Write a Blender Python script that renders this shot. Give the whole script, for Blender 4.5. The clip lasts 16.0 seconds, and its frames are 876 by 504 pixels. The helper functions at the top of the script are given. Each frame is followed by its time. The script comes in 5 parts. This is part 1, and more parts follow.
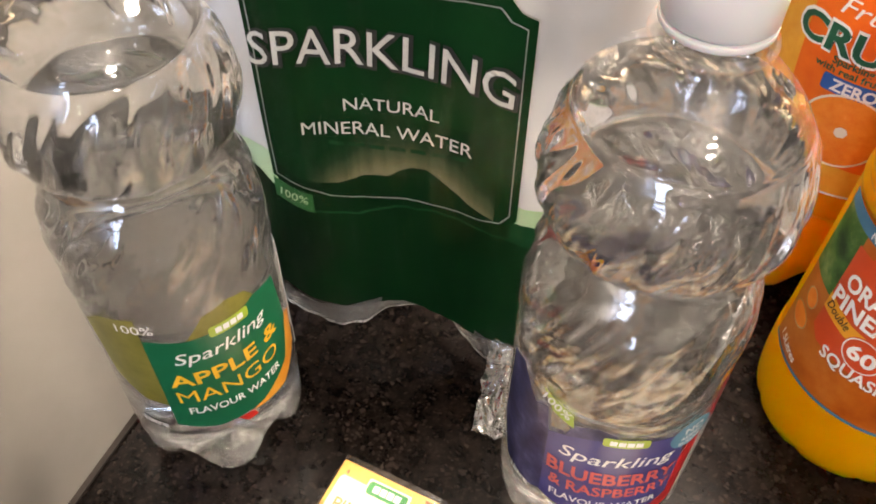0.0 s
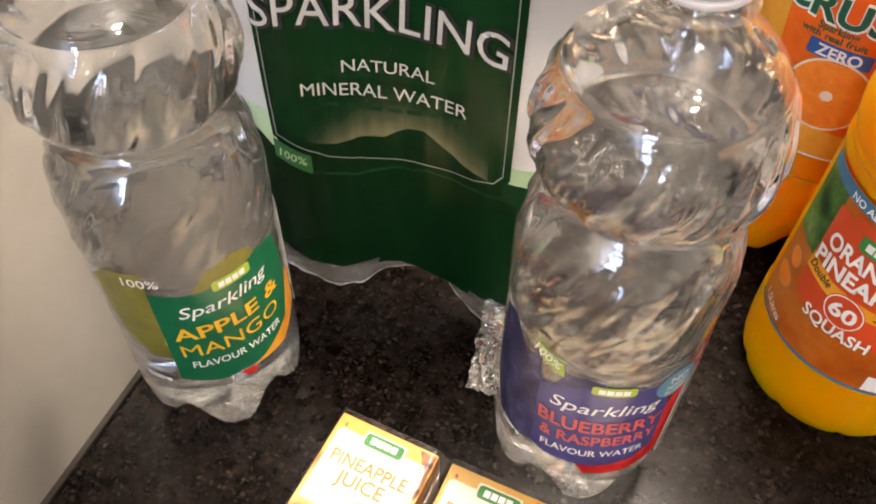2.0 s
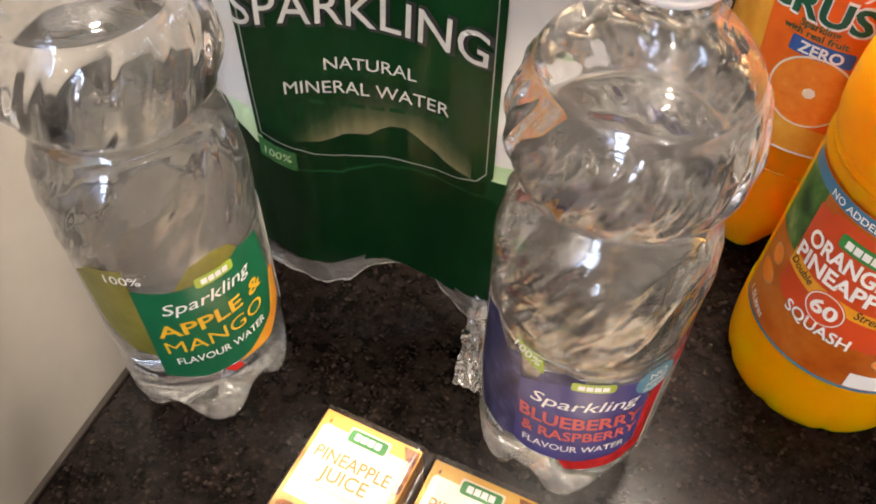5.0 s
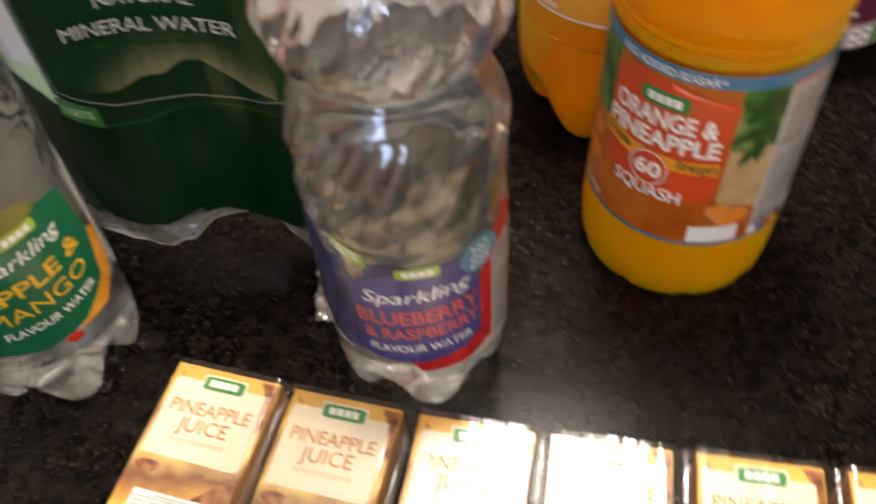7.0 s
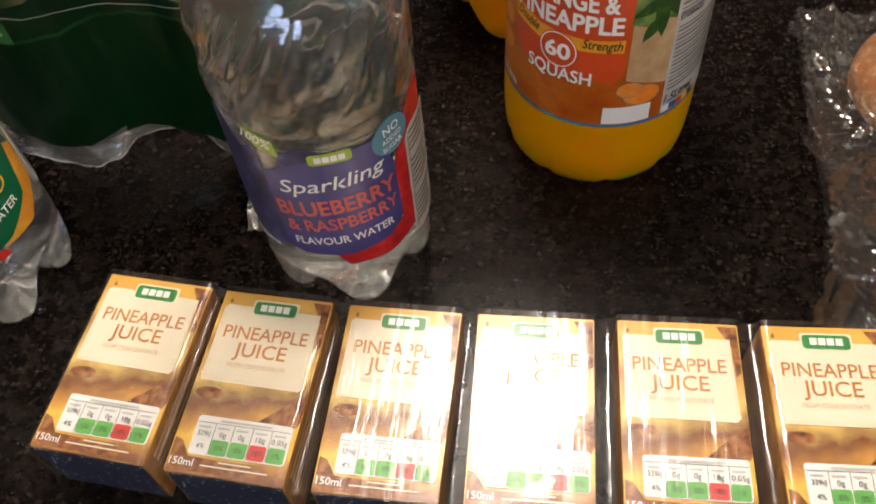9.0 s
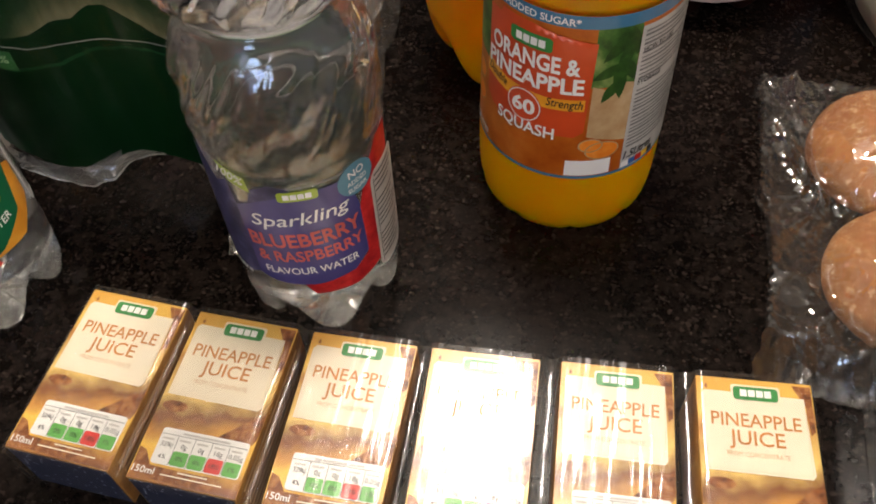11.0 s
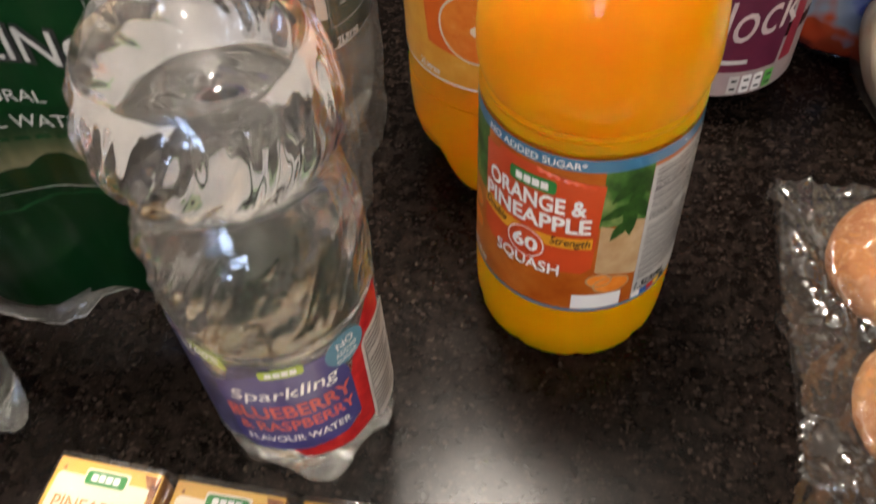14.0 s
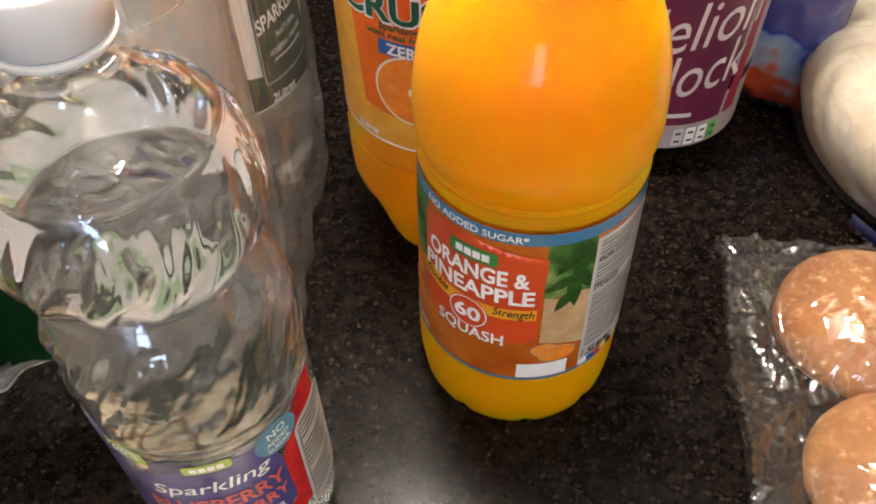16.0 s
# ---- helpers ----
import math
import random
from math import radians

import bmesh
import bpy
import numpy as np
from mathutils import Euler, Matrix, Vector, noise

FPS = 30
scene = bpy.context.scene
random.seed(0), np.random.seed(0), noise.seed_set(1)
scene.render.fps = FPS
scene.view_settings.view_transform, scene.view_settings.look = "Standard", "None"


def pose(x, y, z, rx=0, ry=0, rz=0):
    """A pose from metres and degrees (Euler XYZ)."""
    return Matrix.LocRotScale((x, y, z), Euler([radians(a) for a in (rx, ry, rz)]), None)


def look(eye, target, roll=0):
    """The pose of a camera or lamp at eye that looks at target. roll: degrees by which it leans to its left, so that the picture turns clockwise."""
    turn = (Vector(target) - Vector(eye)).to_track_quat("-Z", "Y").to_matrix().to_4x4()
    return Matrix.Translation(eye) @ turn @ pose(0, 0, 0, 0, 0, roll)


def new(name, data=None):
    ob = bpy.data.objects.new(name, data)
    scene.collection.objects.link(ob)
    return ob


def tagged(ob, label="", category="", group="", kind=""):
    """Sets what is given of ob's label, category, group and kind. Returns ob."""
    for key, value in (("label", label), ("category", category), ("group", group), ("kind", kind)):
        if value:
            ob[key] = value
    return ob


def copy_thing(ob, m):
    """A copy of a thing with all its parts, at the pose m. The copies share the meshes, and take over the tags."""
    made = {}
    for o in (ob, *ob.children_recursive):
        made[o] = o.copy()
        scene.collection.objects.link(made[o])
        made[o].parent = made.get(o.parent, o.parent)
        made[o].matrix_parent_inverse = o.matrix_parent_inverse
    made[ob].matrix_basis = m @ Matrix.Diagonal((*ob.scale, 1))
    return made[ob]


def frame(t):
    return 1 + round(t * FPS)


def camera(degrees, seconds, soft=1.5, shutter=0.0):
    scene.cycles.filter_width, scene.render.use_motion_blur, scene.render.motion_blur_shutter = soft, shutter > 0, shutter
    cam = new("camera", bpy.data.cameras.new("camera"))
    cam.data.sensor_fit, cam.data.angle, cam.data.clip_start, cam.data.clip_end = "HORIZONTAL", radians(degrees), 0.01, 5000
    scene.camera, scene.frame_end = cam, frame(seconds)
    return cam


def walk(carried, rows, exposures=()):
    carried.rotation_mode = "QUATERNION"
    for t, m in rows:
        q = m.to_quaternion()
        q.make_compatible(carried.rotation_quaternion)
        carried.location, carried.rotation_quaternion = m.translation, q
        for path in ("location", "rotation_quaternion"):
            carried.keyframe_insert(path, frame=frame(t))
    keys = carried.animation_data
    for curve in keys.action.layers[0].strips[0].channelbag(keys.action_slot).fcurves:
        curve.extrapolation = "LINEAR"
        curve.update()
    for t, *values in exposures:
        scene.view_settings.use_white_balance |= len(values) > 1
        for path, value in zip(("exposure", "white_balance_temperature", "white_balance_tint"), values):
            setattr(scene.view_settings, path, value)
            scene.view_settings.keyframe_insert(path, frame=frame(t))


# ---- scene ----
cam = camera(54.0, 16.0, soft=1.8, shutter=0.6)
PATH = [
    (0, (0.1018, -0.1458, 0.3845), (-0.0195, 0.1525, 0.0020), 0.72),
    (0.5, (0.1023, -0.1445, 0.3864), (-0.0164, 0.1484, -0.0011), 0.77),
    (1, (0.1031, -0.1472, 0.3874), (-0.0146, 0.1446, -0.0011), 0.89),
    (1.5, (0.1050, -0.1514, 0.3863), (-0.0121, 0.1379, -0.0043), 0.84),
    (2, (0.1065, -0.1574, 0.3879), (-0.0081, 0.1321, -0.0033), 1.18),
    (2.5, (0.1096, -0.1565, 0.3880), (-0.0055, 0.1322, -0.0036), 1.10),
    (3, (0.1113, -0.1552, 0.3885), (-0.0032, 0.1337, -0.0032), 1.16),
    (3.5, (0.1124, -0.1548, 0.3894), (-0.0013, 0.1325, -0.0037), 1.07),
    (6, (0.1168, -0.1571, 0.3889), (0.0014, 0.1329, -0.0018), 1.10),
    (6.5, (0.1350, -0.1583, 0.3797), (0.0218, 0.1340, -0.0099), -0.67),
    (7, (0.1672, -0.1650, 0.3608), (0.0852, 0.1319, -0.0331), -4.58),
    (7.5, (0.1850, -0.1819, 0.3494), (0.1194, 0.1052, -0.0547), -5.90),
    (8, (0.1860, -0.1856, 0.3418), (0.1238, 0.0917, -0.0695), -6.43),
    (10.3, (0.2052, -0.1917, 0.3660), (0.1423, 0.0874, -0.0440), -4.80),
    (10.5, (0.2083, -0.1925, 0.3675), (0.1425, 0.0912, -0.0389), -4.12),
    (11, (0.2144, -0.1925, 0.3719), (0.1462, 0.0957, -0.0309), -3.43),
    (11.5, (0.2121, -0.1909, 0.3693), (0.1397, 0.1006, -0.0305), -4.03),
    (12, (0.2058, -0.1848, 0.3663), (0.1312, 0.1071, -0.0328), -4.43),
    (12.5, (0.2052, -0.1804, 0.3649), (0.1301, 0.1109, -0.0345), -4.77),
    (13, (0.2085, -0.1744, 0.3663), (0.1329, 0.1160, -0.0336), -5.14),
    (13.5, (0.2121, -0.1564, 0.3737), (0.1369, 0.1335, -0.0267), -5.54),
    (14, (0.2015, -0.1292, 0.3791), (0.1366, 0.1697, -0.0165), -4.35),
    (14.5, (0.1932, -0.1080, 0.3806), (0.1427, 0.1963, -0.0129), -2.43),
    (15, (0.1973, -0.0995, 0.3834), (0.1489, 0.2057, -0.0097), -2.25),
    (15.5, (0.2014, -0.1022, 0.3820), (0.1577, 0.2063, -0.0091), -1.58),
    (16, (0.2048, -0.1037, 0.3802), (0.1644, 0.2087, -0.0081), -1.31),
]
EXPOSURES = [(0, 0.72, 6800, 12), (6, 0.66, 6800, 12), (7, 0.10, 6700, 12), (8, -0.24, 6600, 11), (10.3, -0.25, 6500, 10), (13, -0.27, 6500, 10), (14, 0.28, 6450, 9), (14.5, 0.40, 6400, 8), (16, 0.38, 6400, 8)]
walk(cam, [(t, look(eye, target, roll)) for t, eye, target, roll in PATH], EXPOSURES)

# ---- world and lights ----
world = bpy.data.worlds.new("evening")
scene.world = world
world.use_nodes = True
world.node_tree.nodes["Background"].inputs[0].default_value = (1.0, 0.86, 0.7, 1)
world.node_tree.nodes["Background"].inputs[1].default_value = 0.05


def lamp(name, where, target, sx, sy, watts, colour, shape="RECTANGLE"):
    data = bpy.data.lights.new(name, "AREA")
    data.shape, data.size, data.size_y, data.energy, data.color = shape, sx, sy, watts, colour
    ob = new(name, data)
    ob.matrix_world = look(where, target)
    return ob


lamp("under_cabinet_light", (0.155, 0.25, 0.68), (0.16, 0.05, 0), 0.13, 0.13, 6.2, (1.0, 0.885, 0.77), "DISK")
# Added upward fill without a fitting: whitens the ceiling that the bottles refract.
lamp("ceiling_lamp_glow", (0.115, 0.30, 1.30), (0.115, 0.30, 2.0), 0.16, 0.16, 12, (1.0, 0.91, 0.80), "DISK")
# Added point fill, no known fixture: lights label fronts, walls and ceiling.
room_fill = bpy.data.lights.new("pendant_bulb_light", "POINT")
room_fill.energy, room_fill.color, room_fill.shadow_soft_size = 24, (1.0, 0.88, 0.765), 0.06
new("pendant_bulb_light", room_fill).location = (0.75, -0.75, 1.10)
lamp("window_light", (0.10, -2.25, 0.62), (0.1, 0.1, 0.2), 0.35, 0.90, 11, (0.50, 0.66, 1.0))


# ---- materials ----
class Nodes:
    """A short hand for node materials."""

    def __init__(self, name):
        self.mat = bpy.data.materials.new(name)
        self.mat.use_nodes = True
        self.tree = self.mat.node_tree
        self.bsdf = self.tree.nodes["Principled BSDF"]
        self.out = self.tree.nodes["Material Output"]

    def add(self, kind, **inputs):
        node = self.tree.nodes.new(kind)
        for key, value in inputs.items():
            node.inputs[key.replace("_", " ")].default_value = value
        return node

    def link(self, a, b):
        self.tree.links.new(a, b)

    def coords(self, which="Object"):
        return self.add("ShaderNodeTexCoord").outputs[which]

    def noise(self, scale, detail=4.0, rough=0.6, vector=None):
        node = self.add("ShaderNodeTexNoise", Scale=scale, Detail=detail, Roughness=rough)
        self.link(vector or self.coords(), node.inputs["Vector"])
        return node.outputs["Fac"]

    def ramp(self, fac, stops):
        node = self.add("ShaderNodeValToRGB")
        el = node.color_ramp.elements
        while len(el) < len(stops):
            el.new(0.5)
        for e, (p, c) in zip(el, stops):
            e.position, e.color = p, (*c, 1)
        self.link(fac, node.inputs["Fac"])
        return node.outputs["Color"]

    def bump(self, height, strength, distance, node=None):
        b = self.add("ShaderNodeBump", Strength=strength, Distance=distance)
        self.link(height, b.inputs["Height"])
        self.link(b.outputs["Normal"], (node or self.bsdf).inputs["Normal"])

    def set(self, **values):
        for key, value in values.items():
            self.bsdf.inputs[key.replace("_", " ")].default_value = value
        return self


def paint(name, colour, rough=0.35, coat=0.0, vary=0.12, scale=60):
    """Print or plain surface with a faint mottling."""
    m = Nodes(name).set(Roughness=rough, Coat_Weight=coat, Coat_Roughness=0.12)
    c = Vector(colour)
    m.link(m.ramp(m.noise(scale), [(0.3, c * (1 - vary)), (0.7, [min(1, v * (1 + vary)) for v in c])]), m.bsdf.inputs["Base Color"])
    return m.mat


def film(name, rough=0.06, gloss=1.0, milk=0.0, wrinkle=0.0, scale=60, stretch=(1, 1, 1), edge=0.7, tilt=0.0):
    """Thin clear plastic: lets light through and adds its gloss; milk scatters a little."""
    m = Nodes(name)
    clear = m.add("ShaderNodeBsdfTransparent", Color=(0.985, 0.985, 0.98, 1))
    shine = m.add("ShaderNodeBsdfGlossy", Color=(1, 1, 1, 1), Roughness=rough)
    fres = m.add("ShaderNodeLayerWeight", Blend=0.5)
    steep = m.add("ShaderNodeMath")
    steep.operation = "POWER"
    steep.inputs[1].default_value = 3.0
    boost = m.add("ShaderNodeMath")
    boost.operation, boost.use_clamp = "MULTIPLY_ADD", True
    boost.inputs[1].default_value, boost.inputs[2].default_value = edge, 0.045 * gloss
    m.link(fres.outputs["Facing"], steep.inputs[0])
    m.link(steep.outputs[0], boost.inputs[0])
    if wrinkle:
        mapping = m.add("ShaderNodeMapping", Scale=stretch, Rotation=(tilt, tilt, 0))
        m.link(m.coords(), mapping.inputs["Vector"])
        n = m.noise(scale, 3, 0.5, mapping.outputs[0])
        for target in (shine, fres):
            m.bump(n, wrinkle, 0.004, target)
    base = clear
    if milk:
        white = m.add("ShaderNodeBsdfDiffuse", Color=(0.8, 0.78, 0.74, 1))
        through_it = m.add("ShaderNodeBsdfTranslucent", Color=(0.8, 0.78, 0.74, 1))
        half = m.add("ShaderNodeMixShader", Fac=0.5)
        m.link(white.outputs[0], half.inputs[1]), m.link(through_it.outputs[0], half.inputs[2])
        base = m.add("ShaderNodeMixShader", Fac=milk)
        m.link(clear.outputs[0], base.inputs[1]), m.link(half.outputs[0], base.inputs[2])
    mix = m.add("ShaderNodeMixShader")
    m.link(boost.outputs[0], mix.inputs[0]), m.link(base.outputs[0], mix.inputs[1]), m.link(shine.outputs[0], mix.inputs[2])
    m.link(mix.outputs[0], m.out.inputs["Surface"])
    return m.mat


def worktop_material():
    m = Nodes("speckled_laminate").set(Roughness=0.2, Specular_IOR_Level=0.1)
    warp = m.add("ShaderNodeMixRGB", Fac=0.006)
    cloud = m.add("ShaderNodeTexNoise", Scale=160.0, Detail=3.0)
    m.link(m.coords(), cloud.inputs["Vector"])
    m.link(m.coords(), warp.inputs[1]), m.link(cloud.outputs["Color"], warp.inputs[2])
    ground = m.ramp(m.noise(120, 5, 0.68), [(0.30, (0.0012, 0.0008, 0.0006)), (0.50, (0.0048, 0.0032, 0.0026)), (0.68, (0.0125, 0.0086, 0.0070)), (0.84, (0.024, 0.0175, 0.0145))])

    def chips(scale, low, high, colour, under):
        """Stone chips of one size pressed into the surface."""
        vor = m.add("ShaderNodeTexVoronoi", Scale=scale)
        m.link(warp.outputs[0], vor.inputs["Vector"])
        body = m.ramp(vor.outputs["Distance"], [(0.30, (1, 1, 1)), (0.46, (0, 0, 0))])
        some = m.ramp(vor.outputs["Color"], [(low, (0, 0, 0)), (high, (1, 1, 1))])
        both = m.add("ShaderNodeMixRGB", Fac=1.0)
        both.blend_type = "MULTIPLY"
        m.link(body, both.inputs[1]), m.link(some, both.inputs[2])
        mix = m.add("ShaderNodeMixRGB", Color2=(*colour, 1))
        m.link(both.outputs[0], mix.inputs[0]), m.link(under, mix.inputs[1])
        return mix.outputs[0]

    look_of = chips(460.0, 0.45, 0.85, (0.0185, 0.0128, 0.0106), ground)
    look_of = chips(290.0, 0.55, 0.90, (0.027, 0.0194, 0.0160), look_of)
    look_of = chips(360.0, 0.82, 0.94, (0.042, 0.0325, 0.0255), look_of)
    m.link(look_of, m.bsdf.inputs["Base Color"])
    m.link(m.ramp(m.noise(14, 6, 0.7), [(0.35, (0.19, 0.19, 0.19)), (0.7, (0.30, 0.30, 0.30))]), m.bsdf.inputs["Roughness"])
    m.bump(m.noise(500, 2), 0.06, 0.001)
    return m.mat


def liquid_solid(name, ior, colour=(1, 1, 1)):
    """Clear water that fills a bottle; the wall's faint waviness bends the light."""
    m = Nodes(name).set(Roughness=0.015, Transmission_Weight=1.0, IOR=ior, Base_Color=(*colour, 1))
    mapping = m.add("ShaderNodeMapping", Scale=(0.7, 0.7, 2.2), Rotation=(0.5, 0.4, 0))
    m.link(m.coords(), mapping.inputs["Vector"])
    m.bump(m.noise(90, 2, 0.5, mapping.outputs[0]), 0.03, 0.004)
    return m.mat


def juice(name, deep, light, sub=1.0, scale=0.08, coat=0.3, clear=0.2):
    """Cloudy drink behind clear glossy plastic: light wanders far inside it."""
    m = Nodes(name).set(Roughness=0.5, Specular_IOR_Level=0.1, IOR=1.33, Transmission_Weight=clear, Subsurface_Weight=sub, Subsurface_Scale=scale, Subsurface_Radius=(1.0, 0.45, 0.03), Subsurface_Anisotropy=0.88, Coat_Weight=coat, Coat_Roughness=0.025, Coat_IOR=1.5)
    m.link(m.ramp(m.noise(16, 2), [(0.3, deep), (0.7, light)]), m.bsdf.inputs["Base Color"])
    return m.mat


def fruit_print(name, stops, scale=38, stretch=(1, 1, 1), detail=5, coat=0.12, spec=0.35):
    """Blurred fruit photograph as it is printed on packs."""
    m = Nodes(name).set(Roughness=0.32, Specular_IOR_Level=spec, Coat_Weight=coat, Coat_Roughness=0.15)
    mapping = m.add("ShaderNodeMapping", Scale=stretch)
    m.link(m.coords(), mapping.inputs["Vector"])
    m.link(m.ramp(m.noise(scale, detail, 0.6, mapping.outputs[0]), stops), m.bsdf.inputs["Base Color"])
    return m.mat


def carton_print():
    """Pineapple picture: gold at the top, a brown shadow under the title, gold, then brown."""
    m = Nodes("pineapple_photo").set(Roughness=0.3, Coat_Weight=0.3, Coat_Roughness=0.15)
    xyz = m.add("ShaderNodeSeparateXYZ")
    m.link(m.coords(), xyz.inputs[0])
    down = m.add("ShaderNodeMath")
    down.operation = "MULTIPLY_ADD"
    down.inputs[1].default_value = -11.5
    side = m.add("ShaderNodeMath")
    side.operation = "MULTIPLY_ADD"
    side.inputs[1].default_value, side.inputs[2].default_value = 1.6, -0.12
    m.link(xyz.outputs["X"], side.inputs[0])
    m.link(xyz.outputs["Y"], down.inputs[0]), m.link(side.outputs[0], down.inputs[2])
    wob = m.add("ShaderNodeMath")
    wob.operation = "MULTIPLY_ADD"
    wob.inputs[1].default_value = 0.22
    m.link(m.noise(70, 4, 0.6), wob.inputs[0]), m.link(down.outputs[0], wob.inputs[2])
    m.link(m.ramp(wob.outputs[0], [(0.03, (0.68, 0.36, 0.06)), (0.16, (0.80, 0.50, 0.10)), (0.24, (0.42, 0.19, 0.045)), (0.50, (0.80, 0.55, 0.16)), (0.60, (0.20, 0.07, 0.022)), (0.68, (0.55, 0.26, 0.05)), (0.76, (0.84, 0.52, 0.08)), (0.86, (0.78, 0.45, 0.07)), (0.95, (0.30, 0.11, 0.03)), (1.0, (0.17, 0.06, 0.02))]), m.bsdf.inputs["Base Color"])
    return m.mat


def mist_print():
    """Printed morning mist: pale over the hill's crest, thinning upwards and sideways into the green."""
    m = Nodes("pack_mist").set(Roughness=0.32, Specular_IOR_Level=0.12)
    xyz = m.add("ShaderNodeSeparateXYZ")
    m.link(m.coords(), xyz.inputs[0])

    def math_node(kind, a, b, c=0.0):
        node = m.add("ShaderNodeMath")
        node.operation = kind
        for socket, value in zip(node.inputs, (a, b, c)):
            if isinstance(value, float):
                socket.default_value = value
            else:
                m.link(value, socket)
        return node.outputs[0]

    off = math_node("ADD", xyz.outputs["X"], -0.043)
    side = math_node("MULTIPLY", math_node("MULTIPLY", off, off), 620.0)
    rise = math_node("MULTIPLY_ADD", xyz.outputs["Z"], 34.0, -4.42)
    mapping = m.add("ShaderNodeMapping", Scale=(1.0, 1.0, 0.06))
    m.link(m.coords(), mapping.inputs["Vector"])
    streak = math_node("MULTIPLY_ADD", m.noise(130, 3, 0.6, mapping.outputs[0]), 0.5, -0.25)
    m.link(m.ramp(math_node("ADD", math_node("ADD", rise, side), streak), [(0.05, (0.17, 0.155, 0.085)), (0.30, (0.075, 0.085, 0.040)), (0.60, (0.014, 0.038, 0.014)), (0.90, (0.0020, 0.026, 0.0062))]), m.bsdf.inputs["Base Color"])
    return m.mat


def bun_material():
    m = Nodes("bun_crust").set(Roughness=0.85, Subsurface_Weight=0.1, Subsurface_Scale=0.004)
    crust = m.ramp(m.noise(24, 5, 0.6), [(0.3, (0.24, 0.088, 0.026)), (0.55, (0.36, 0.155, 0.05)), (0.75, (0.46, 0.25, 0.10))])
    dust = m.ramp(m.noise(190, 4, 0.7), [(0.56, (0, 0, 0)), (0.72, (0.7, 0.7, 0.7))])
    mix = m.add("ShaderNodeMixRGB", Color2=(0.78, 0.55, 0.32, 1))
    m.link(dust, mix.inputs[0]), m.link(crust, mix.inputs[1])
    m.link(mix.outputs[0], m.bsdf.inputs["Base Color"])
    m.bump(m.noise(150, 5, 0.7), 0.6, 0.0012)
    return m.mat


def bread_material():
    m = Nodes("flatbread").set(Roughness=0.75, Subsurface_Weight=0.15, Subsurface_Scale=0.004)
    m.link(m.ramp(m.noise(30, 5, 0.6), [(0.3, (0.46, 0.38, 0.27)), (0.5, (0.62, 0.55, 0.43)), (0.72, (0.70, 0.64, 0.52))]), m.bsdf.inputs["Base Color"])
    m.bump(m.noise(70, 5, 0.7), 0.7, 0.003)
    return m.mat


def wall_material(name, a, b, rough=0.4, coat=0.0):
    m = Nodes(name).set(Roughness=rough, Coat_Weight=coat)
    m.link(m.ramp(m.noise(5, 5, 0.6), [(0.35, a), (0.65, b)]), m.bsdf.inputs["Base Color"])
    m.bump(m.noise(40, 3), 0.08, 0.002)
    return m.mat


def speckled(name, base, fleck):
    m = Nodes(name).set(Roughness=0.35, Coat_Weight=0.3)
    vor = m.add("ShaderNodeTexVoronoi", Scale=330.0)
    m.link(m.coords(), vor.inputs["Vector"])
    m.link(m.ramp(vor.outputs["Distance"], [(0.16, fleck), (0.24, base)]), m.bsdf.inputs["Base Color"])
    return m.mat


WORKTOP = worktop_material()
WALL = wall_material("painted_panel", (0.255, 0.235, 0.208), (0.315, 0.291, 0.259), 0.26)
PLASTER = wall_material("plaster", (0.62, 0.59, 0.54), (0.7, 0.67, 0.62), 0.7)
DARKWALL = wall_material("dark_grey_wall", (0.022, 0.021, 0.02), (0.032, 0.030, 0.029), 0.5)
CEIL = wall_material("ceiling_paint", (0.74, 0.72, 0.68), (0.8, 0.78, 0.74), 0.8)
FLOORM = wall_material("floor_vinyl", (0.12, 0.1, 0.09), (0.17, 0.15, 0.13), 0.4)
GAP = paint("joint_dirt", (0.02, 0.014, 0.01), 0.8)
WATER = liquid_solid("water", 1.33)
PET = film("clear_bottle_plastic", 0.03, 1.8, 0.035, 0.3, 70, (0.6, 0.6, 2.0), 0.5, 0.45)
PETWRAP = film("shrink_film", 0.07, 0.22, 0.0, 0.6, 60, (1, 1, 0.2), 0.10)
SIDEFILM = film("clear_side_film", 0.06, 3.0, 0.15, 0.6, 60, (1, 1, 0.6), 0.12)
SKIRT = film("milky_film", 0.07, 10.0, 0.36, 1.0, 70)
TAILFILM = film("crumpled_end_film", 0.07, 5.0, 0.06, 1.0, 80)
# Mostly white: the glint along the film's lower edge is put into its colour.
RIMFILM = film("whitened_film_rim", 0.1, 6.0, 0.7, 0.8, 150)
CARTONFILM = film("carton_shrink_film", 0.13, 1.0, 0.02, 0.2, 200, (1.0, 0.10, 1.0), 0.04)
BAGFILM = film("crinkled_bag_film", 0.045, 2.6, 0.03, 0.06, 60, (1, 1, 1), 0.10)
BASEPET = film("thick_base_plastic", 0.05, 4.5, 0.05, 1.0, 75, (1, 1, 0.5))
CAPWHITE = Nodes("cap_plastic").set(Base_Color=(0.66, 0.65, 0.655, 1), Roughness=0.35, Subsurface_Weight=0.25, Subsurface_Scale=0.004).mat
CAPORANGE = paint("orange_cap_plastic", (0.85, 0.25, 0.02), 0.35)
CAPDARK = paint("dark_cap_plastic", (0.05, 0.04, 0.04), 0.35)
SQUASH = juice("orange_squash", (0.993, 0.315, 0.0003), (0.995, 0.325, 0.0003))
CRUSHLIQ = juice("orange_crush_drink", (0.80, 0.28, 0.004), (0.85, 0.33, 0.006), 1.0, 0.03)
COLA = juice("dark_drink", (0.012, 0.004, 0.003), (0.02, 0.007, 0.005), 0.0, clear=0.0)
